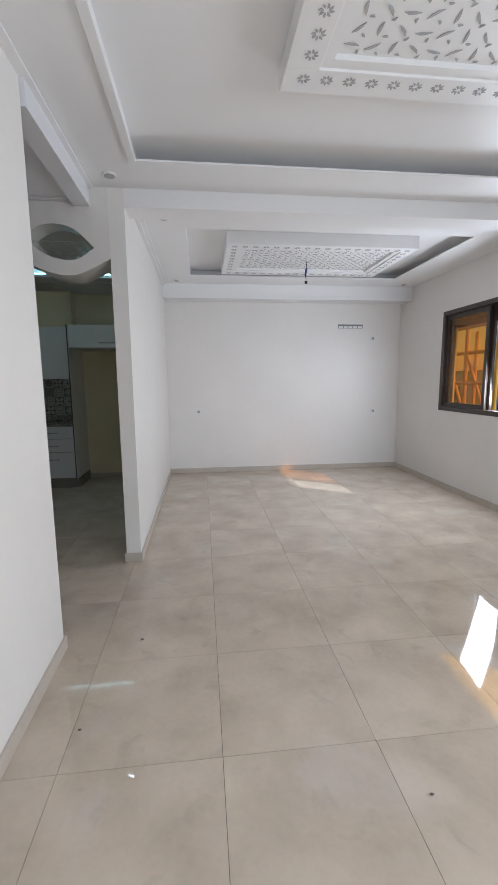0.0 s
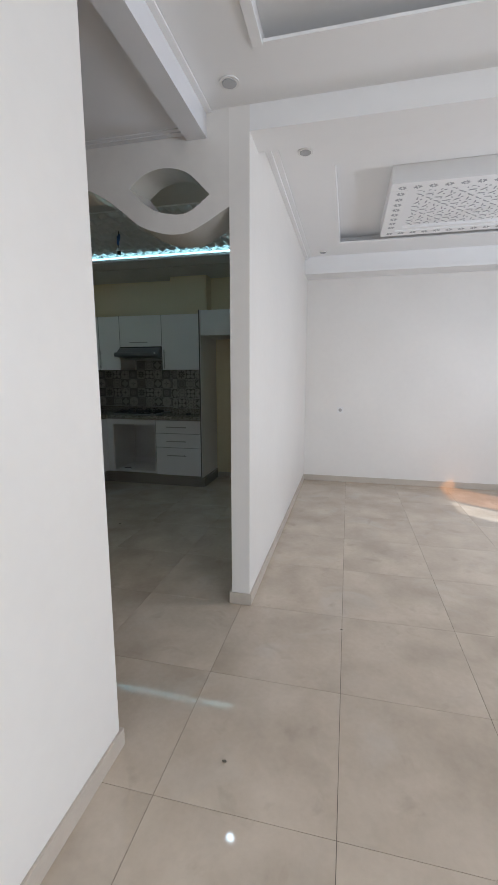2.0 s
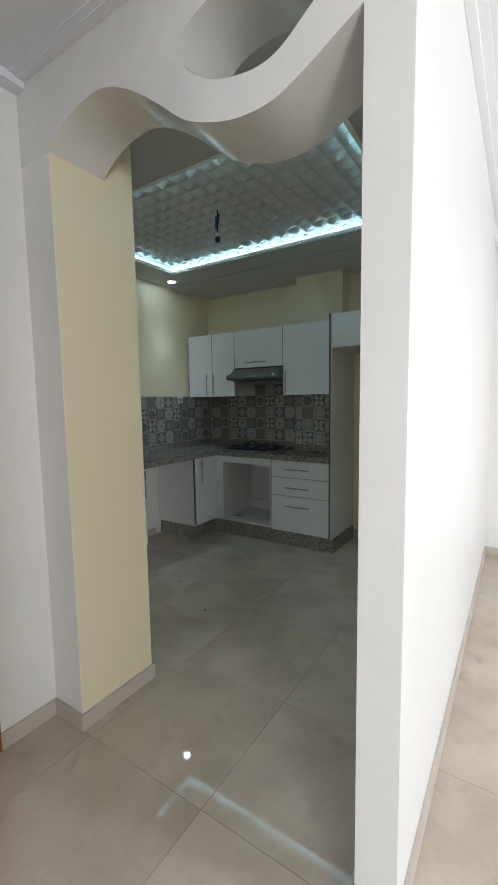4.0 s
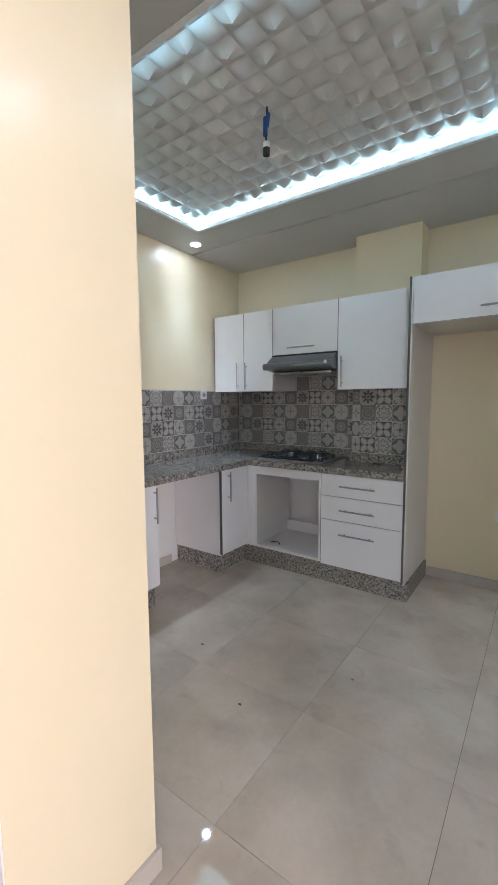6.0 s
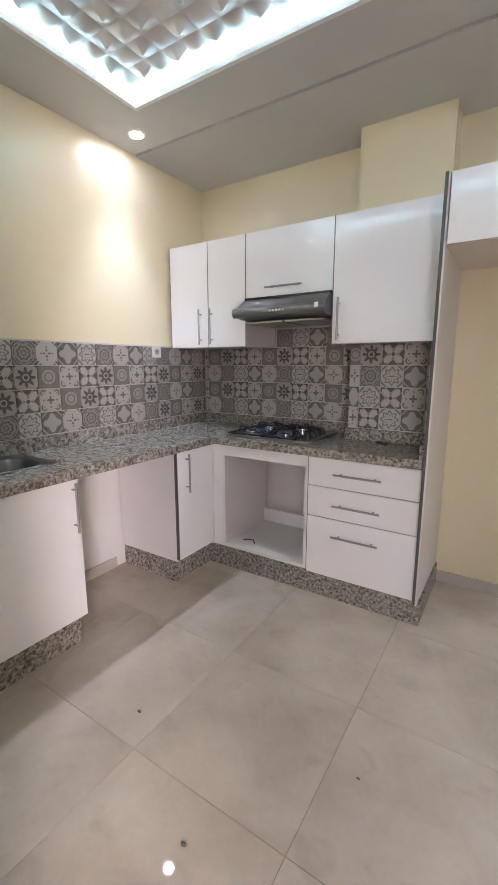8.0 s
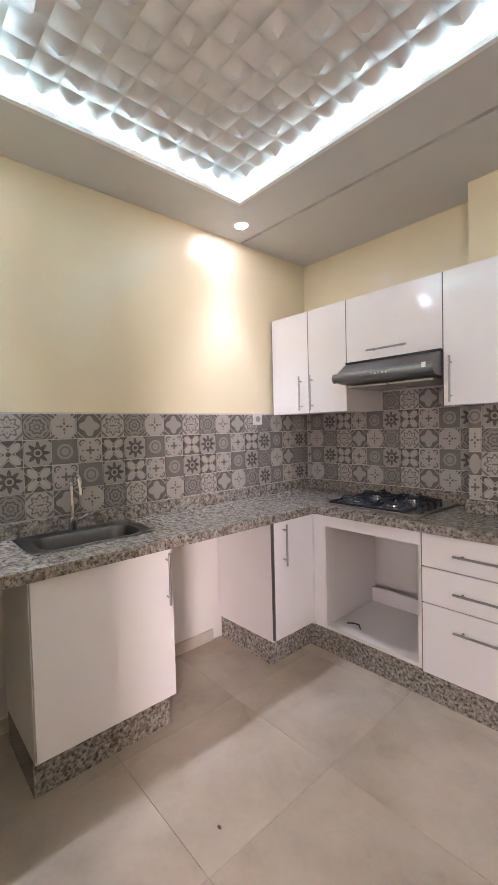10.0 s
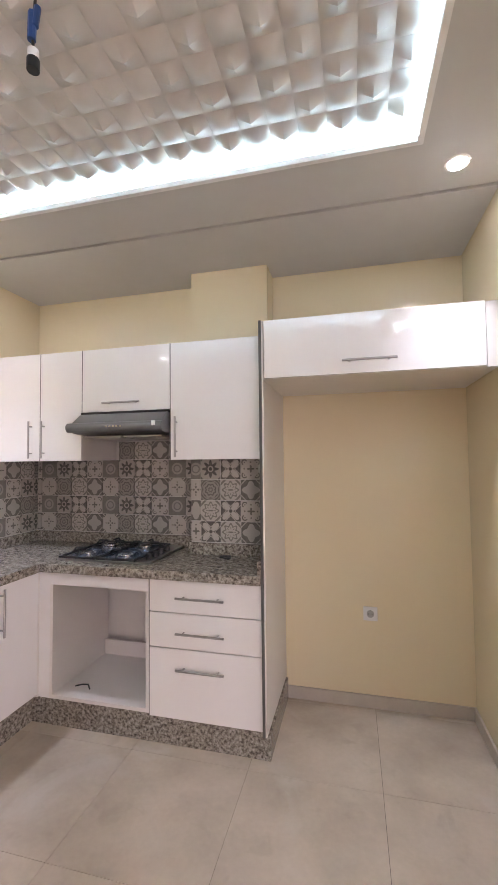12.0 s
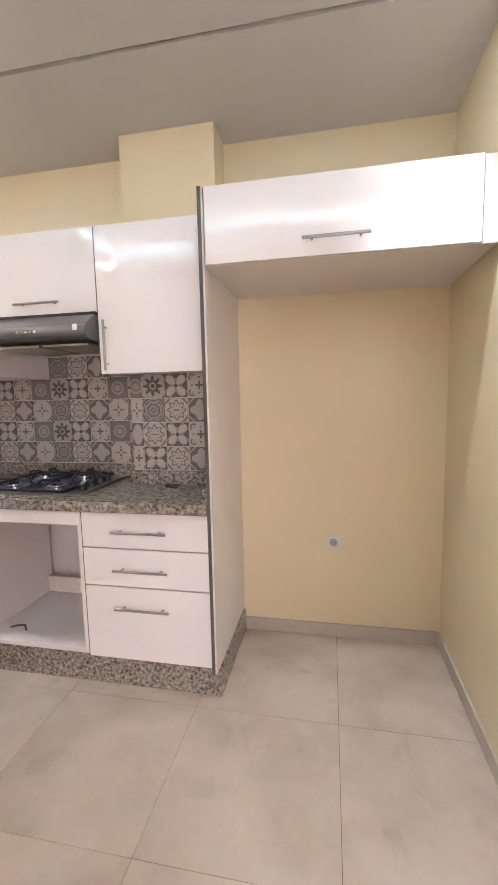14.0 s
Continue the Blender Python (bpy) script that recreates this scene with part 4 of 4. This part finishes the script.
part("body", hood_body(), HOOD, hood, smooth=True)
part("visor", rod(bmesh.new(), (-2.752, 5.79, 1.635), (-2.150, 5.79, 1.635), 0.028, 20), HOOD, hood, "rounded grey visor", True)
part("trim", boxes((-2.729, -2.159, 5.872, 5.9, 1.716, 1.734)), BLACK, hood, "black trim strip")
part("filter", boxes((-2.70, -2.45, 5.85, 6.2, 1.578, 1.588), (-2.43, -2.19, 5.85, 6.2, 1.578, 1.588)), STEEL, hood, "metal grease filter")
for k in range(5):
    part("button", boxes((-2.49 + k * 0.022, -2.478 + k * 0.022, 5.757, 5.763, 1.632, 1.640)), CHROME, hood)
part("lamp", boxes((-2.205, -2.185, 5.757, 5.763, 1.635, 1.66)), SOCKET, hood)


# ---- lamps, sockets ----
def spotlight(x, y, z, lit):
    s_ = thing("ceiling_spotlight", "lit recessed ceiling spotlight" if lit else "unlit recessed ceiling spotlight with white rim", "spotlight", "kitchen spotlights" if lit else "living room spotlights", at=(x, y, z))
    bm = bmesh.new()
    rod(bm, (x, y, z - 0.006), (x, y, z + 0.001), 0.047, 28)
    part("rim", bm, SOCKET, s_, smooth=True)
    part("lens", rod(bmesh.new(), (x, y, z - 0.009), (x, y, z - 0.005), 0.034, 24), SPOT_GLOW if lit else DEAD_SPOT, s_, "glowing lens" if lit else "grey glass lens", True)
    if lit:
        ob, data = lamp("spot_beam", "SPOT", pose(x, y, z - 0.035), SPOT_WATTS, (0.66, 0.88, 1.0))
        data.spot_size, data.spot_blend, data.shadow_soft_size = radians(66), 1.0, 0.035


for x, y in ((-3.187, 5.462), (-0.72, 5.449), (-3.187, 3.85), (-0.72, 3.85)):
    spotlight(x, y, K_CEIL, True)
for x, y in ((-0.455, 3.056), (-0.171, 3.75), (-0.19, 5.9), (2.98, 5.9), (2.98, 3.056)):
    spotlight(x, y, SOFFIT, False)


def hanging_bulb(x, y, z, top, label):
    b = thing("pendant_bulb_holder", label, "lamp holder", at=(x, y, top))
    tubes = [(x, y, top), (x + 0.004, y, top - 0.05), (x - 0.006, y + 0.004, z + 0.10), (x, y, z + 0.05)]
    part("cable", tube(bmesh.new(), tubes, 0.004, 8), BLACK, b, smooth=True)
    bm = rod(bmesh.new(), (x - 0.006, y, z + 0.085), (x - 0.004, y, z + 0.16), 0.011, 8)
    rod(bm, (x + 0.004, y, z + 0.12), (x + 0.008, y + 0.004, z + 0.175), 0.009, 8)
    part("tape", bm, BLUE, b, "blue insulating tape", True)
    part("collar", rod(bmesh.new(), (x, y, z + 0.03), (x, y, z + 0.055), 0.014, 14), SOCKET, b, smooth=True)
    part("holder", rod(bmesh.new(), (x, y, z), (x, y, z + 0.03), 0.016, 14), BLACK, b, smooth=True)


hanging_bulb(-1.935, 4.58, 2.46, K_CEIL + 0.10, "bare bulb holder with blue tape hanging in the kitchen")
hanging_bulb(1.33, 4.95, 2.50, SOFFIT + 0.02, "bare bulb holder hanging from the carved panel")


def socket(m, label, two=False):
    s_ = thing("wall_socket", label, "socket", "wall sockets")
    part("plate", boxes((-0.04, 0.04, -0.008, 0, -0.04, 0.04), bevel=0.003), SOCKET, s_)
    part("insert", rod(bmesh.new(), (0, -0.0105, 0), (0, -0.0075, 0), 0.021, 20), SHADED_PLASTIC, s_, smooth=True)
    for dx in (-0.009, 0.009):
        part("hole", rod(bmesh.new(), (dx, -0.0115, 0), (dx, -0.0104, 0), 0.003, 10), BLACK, s_)
    s_.matrix_world = m
    return s_


socket(pose(0.05, NORTH, 0.937), "white wall socket on the white wall")
socket(pose(2.80, NORTH, 0.91), "white wall socket on the white wall")
socket(pose(2.76, NORTH, 2.03), "white wall socket high on the white wall")
socket(pose(-1.065, NOOK_BACK, 0.535), "white wall socket in the refrigerator space")
socket(pose(K_WEST + 0.008, 5.735, 1.418, 0, 0, 90), "white wall socket set in the patterned tiles")
socket(pose(K_WEST, 4.85, 0.72, 0, 0, 90), "white wall socket under the worktop")
vent = thing("wall_vent", "white slatted air grille high on the wall", "vent", at=(2.39, NORTH, 2.2))
part("frame", boxes((2.185, 2.60, NORTH - 0.012, NORTH - 0.0005, 2.165, 2.25), bevel=0.003), SOCKET, vent)
# solid plate, its dark grey stands for the shade inside the grille
part("opening", boxes((2.20, 2.585, NORTH - 0.014, NORTH - 0.0125, 2.178, 2.237)), VENT_SHADE, vent, "dark plate coloured as the shade behind the slats")
for k in range(5):
    part("slat", boxes((2.21 + k * 0.075, 2.272 + k * 0.075, NORTH - 0.018, NORTH - 0.0145, 2.182, 2.212)), SOCKET, vent)

# ---- outside ----
structure("ground", boxes((-400, 400, -400, 400, -3.4, -3.2)), GROUND, "grey street ground far below the windows", "ground")
over = structure("balcony_slab", boxes((EAST + 0.2, 3.98, SOUTH, NORTH + 0.2, 2.28, 2.45)), FACADE, "rendered balcony slab above the windows", "balcony")
house = thing("apartment_building", "pale rendered building across the street", "building", at=(11, 2, -3.2))
part("wall", boxes((10, 18, -14, 20, -3.2, 1.7)), FACADE, house)
for k in range(9):
    for z in (-2.6, -0.4):
        wv = part("window", boxes((9.96, 10.02, -12 + k * 3.4, -10.8 + k * 3.4, z, z + 1.5)), FAR_DARK, house)
        part("sill", boxes((9.9, 10.02, -12.1 + k * 3.4, -10.7 + k * 3.4, z - 0.1, z)), FACADE, wv)
scaf = thing("scaffold", "yellow painted steel scaffold outside the window", "scaffold", at=(6.4, 9.5, -3.2))
for yy in (8.7, 9.5, 10.3):
    for xx in (6.4, 7.2):
        part("post", rod(bmesh.new(), (xx, yy, -3.2), (xx, yy, 2.6), 0.05, 10), YELLOW_PAINT, scaf, smooth=True)
for z in (0.6, 1.3, 2.0, 2.6):
    part("rail", rod(bmesh.new(), (6.4, 8.7, z), (6.4, 10.3, z), 0.04, 10), YELLOW_PAINT, scaf, smooth=True)
for k in range(2):
    part("brace", rod(bmesh.new(), (6.4, 8.7 + 0.8 * k, 0.6), (6.4, 9.5 + 0.8 * k, 2.0), 0.035, 10), YELLOW_PAINT, scaf, smooth=True)

# ---- small litter on the floor ----
rng = random.Random(3)
for k, (x, y) in enumerate(((-0.42, 1.62), (-0.25, 2.2), (0.85, 1.2), (-2.35, 4.55), (-1.9, 4.3), (-1.55, 4.75), (0.15, 3.1))):
    bm = bmesh.new()
    bmesh.ops.create_icosphere(bm, subdivisions=1, radius=0.005 + 0.004 * rng.random(), matrix=Matrix.LocRotScale((x, y, 0.005), None, (1.4, 0.8, 0.5)))
    tagged(mesh_object("plaster_crumb", bm, GROUT), "small dark plaster crumb on the floor", "debris", "crumbs on the floor")

# ---- wall tiles ----
P = 0.1245
tile_meshes = {}


def wall_tile(kind, w, h, parent, m):
    key = (kind, round(w, 4), round(h, 4))
    if key not in tile_meshes:
        bm = boxes((-w / 2 + 0.0017, w / 2 - 0.0017, -0.006, 0, -h / 2 + 0.0017, h / 2 - 0.0017), bevel=0.0012)
        data = bpy.data.meshes.new("tile")
        bm.to_mesh(data)
        bm.free()
        data.materials.append(TILES[kind])
        tile_meshes[key] = data
    ob = new("tile", tile_meshes[key])
    ob.parent = parent
    ob.matrix_world = m


PALE_GROUT = material("pale_grout", (0.52, 0.5, 0.47), 0.8)
splash = tagged(mesh_object("backsplash", boxes((K_WEST + 0.0005, K_WEST + 0.004, ARCH_Y1 + 0.02, K_BACK - 0.001, 0.948, 1.457), (K_WEST + 0.004, CHIM_X0 - 0.001, K_BACK - 0.004, K_BACK - 0.0005, 0.948, 1.60),
                (CHIM_X0 - 0.004, CHIM_X0 - 0.0005, CHIM, K_BACK - 0.004, 0.948, 1.457), (CHIM_X0 - 0.004, -1.586, CHIM - 0.004, CHIM - 0.0005, 0.948, 1.457)), PALE_GROUT),
                "grey and white patterned cement-style wall tiles", "backsplash", kind="structure")
WEST_ROWS = ("LQCR", "SHTP", "PTHS", "RCQL")      # bottom row first
WEST_CORNER = ("PTHP", "RCQR", "PTHP", "RCQL")
for row in range(4):
    z = 0.952 + (row + 0.5) * P
    y, k = 4.866 - 9 * P, -8
    while y < K_BACK - 0.01:
        y1 = min(y + P, K_BACK - 0.006)
        if y > ARCH_Y1 + 0.01 and y1 - y > 0.02:
            kind = WEST_ROWS[row][k % 4] if k < 8 else WEST_CORNER[row][k % 4]
            wall_tile(kind, y1 - y, P, splash, pose(K_WEST + 0.004, (y + y1) / 2, z, 0, 0, 90))
        y += P
        k += 1
BACK_ROWS = ("CRLQ", "TPSH", "CRLQ", "TPSH", "CRLQ")
DUCT_ROWS = ("HSLQC", "QLSHT", "CRLQC", "TPSHT")
for row in range(5):
    z = 0.952 + (row + 0.5) * P
    x, k = -2.842 - 5 * P, -5
    while x < CHIM_X0 - 0.012:
        a, b = max(x, K_WEST + 0.011), min(x + P, CHIM_X0 - 0.011)
        if b - a > 0.02 and (row < 4 or -2.75 < x < -2.15):
            wall_tile(BACK_ROWS[row][k % 4], b - a, P, splash, pose((a + b) / 2, K_BACK - 0.004, z))
        x += P
        k += 1
    if row < 4:
        for k, (a, b) in enumerate(((-2.104, -2.04), (-2.04, -1.9155), (-1.9155, -1.791), (-1.791, -1.6665), (-1.6665, -1.588))):
            wall_tile(DUCT_ROWS[row][k], b - a, P, splash, pose((a + b) / 2, CHIM - 0.004, z))
        wall_tile("RPRP"[row], 0.12, P, splash, pose(CHIM_X0 - 0.004, CHIM + 0.07, z, 0, 0, -90))

# ---- floor ----
floor = structure("floor", boxes((K_WEST - 0.1, EAST + 0.1, SOUTH - 0.1, NORTH + 0.1, -0.2, -0.0035)), GROUT, "glossy beige cloudy porcelain floor tiles", "floor")
floor_meshes = {}
GX, GY, GP = 0.152, 1.431, 0.6
i0, i1 = math.floor((K_WEST - 0.1 - GX) / GP), math.ceil((EAST + 0.1 - GX) / GP)
j0, j1 = math.floor((SOUTH - 0.1 - GY) / GP), math.ceil((NORTH + 0.1 - GY) / GP)
for i in range(i0, i1):
    for j in range(j0, j1):
        xa, xb = max(GX + i * GP, K_WEST - 0.1), min(GX + (i + 1) * GP, EAST + 0.1)
        ya, yb = max(GY + j * GP, SOUTH - 0.1), min(GY + (j + 1) * GP, NORTH + 0.1)
        w, dpt = xb - xa, yb - ya
        key = (round(w, 3), round(dpt, 3))
        if key not in floor_meshes:
            bm = boxes((-w / 2 + 0.0008, w / 2 - 0.0008, -dpt / 2 + 0.0008, dpt / 2 - 0.0008, -0.0035, 0), bevel=0.0006)
            data = bpy.data.meshes.new("floor_tile")
            bm.to_mesh(data)
            bm.free()
            data.materials.append(FLOOR)
            floor_meshes[key] = data
        ob = new("floor_tile", floor_meshes[key])
        ob.parent = floor
        ob.location = ((xa + xb) / 2, (ya + yb) / 2, 0)
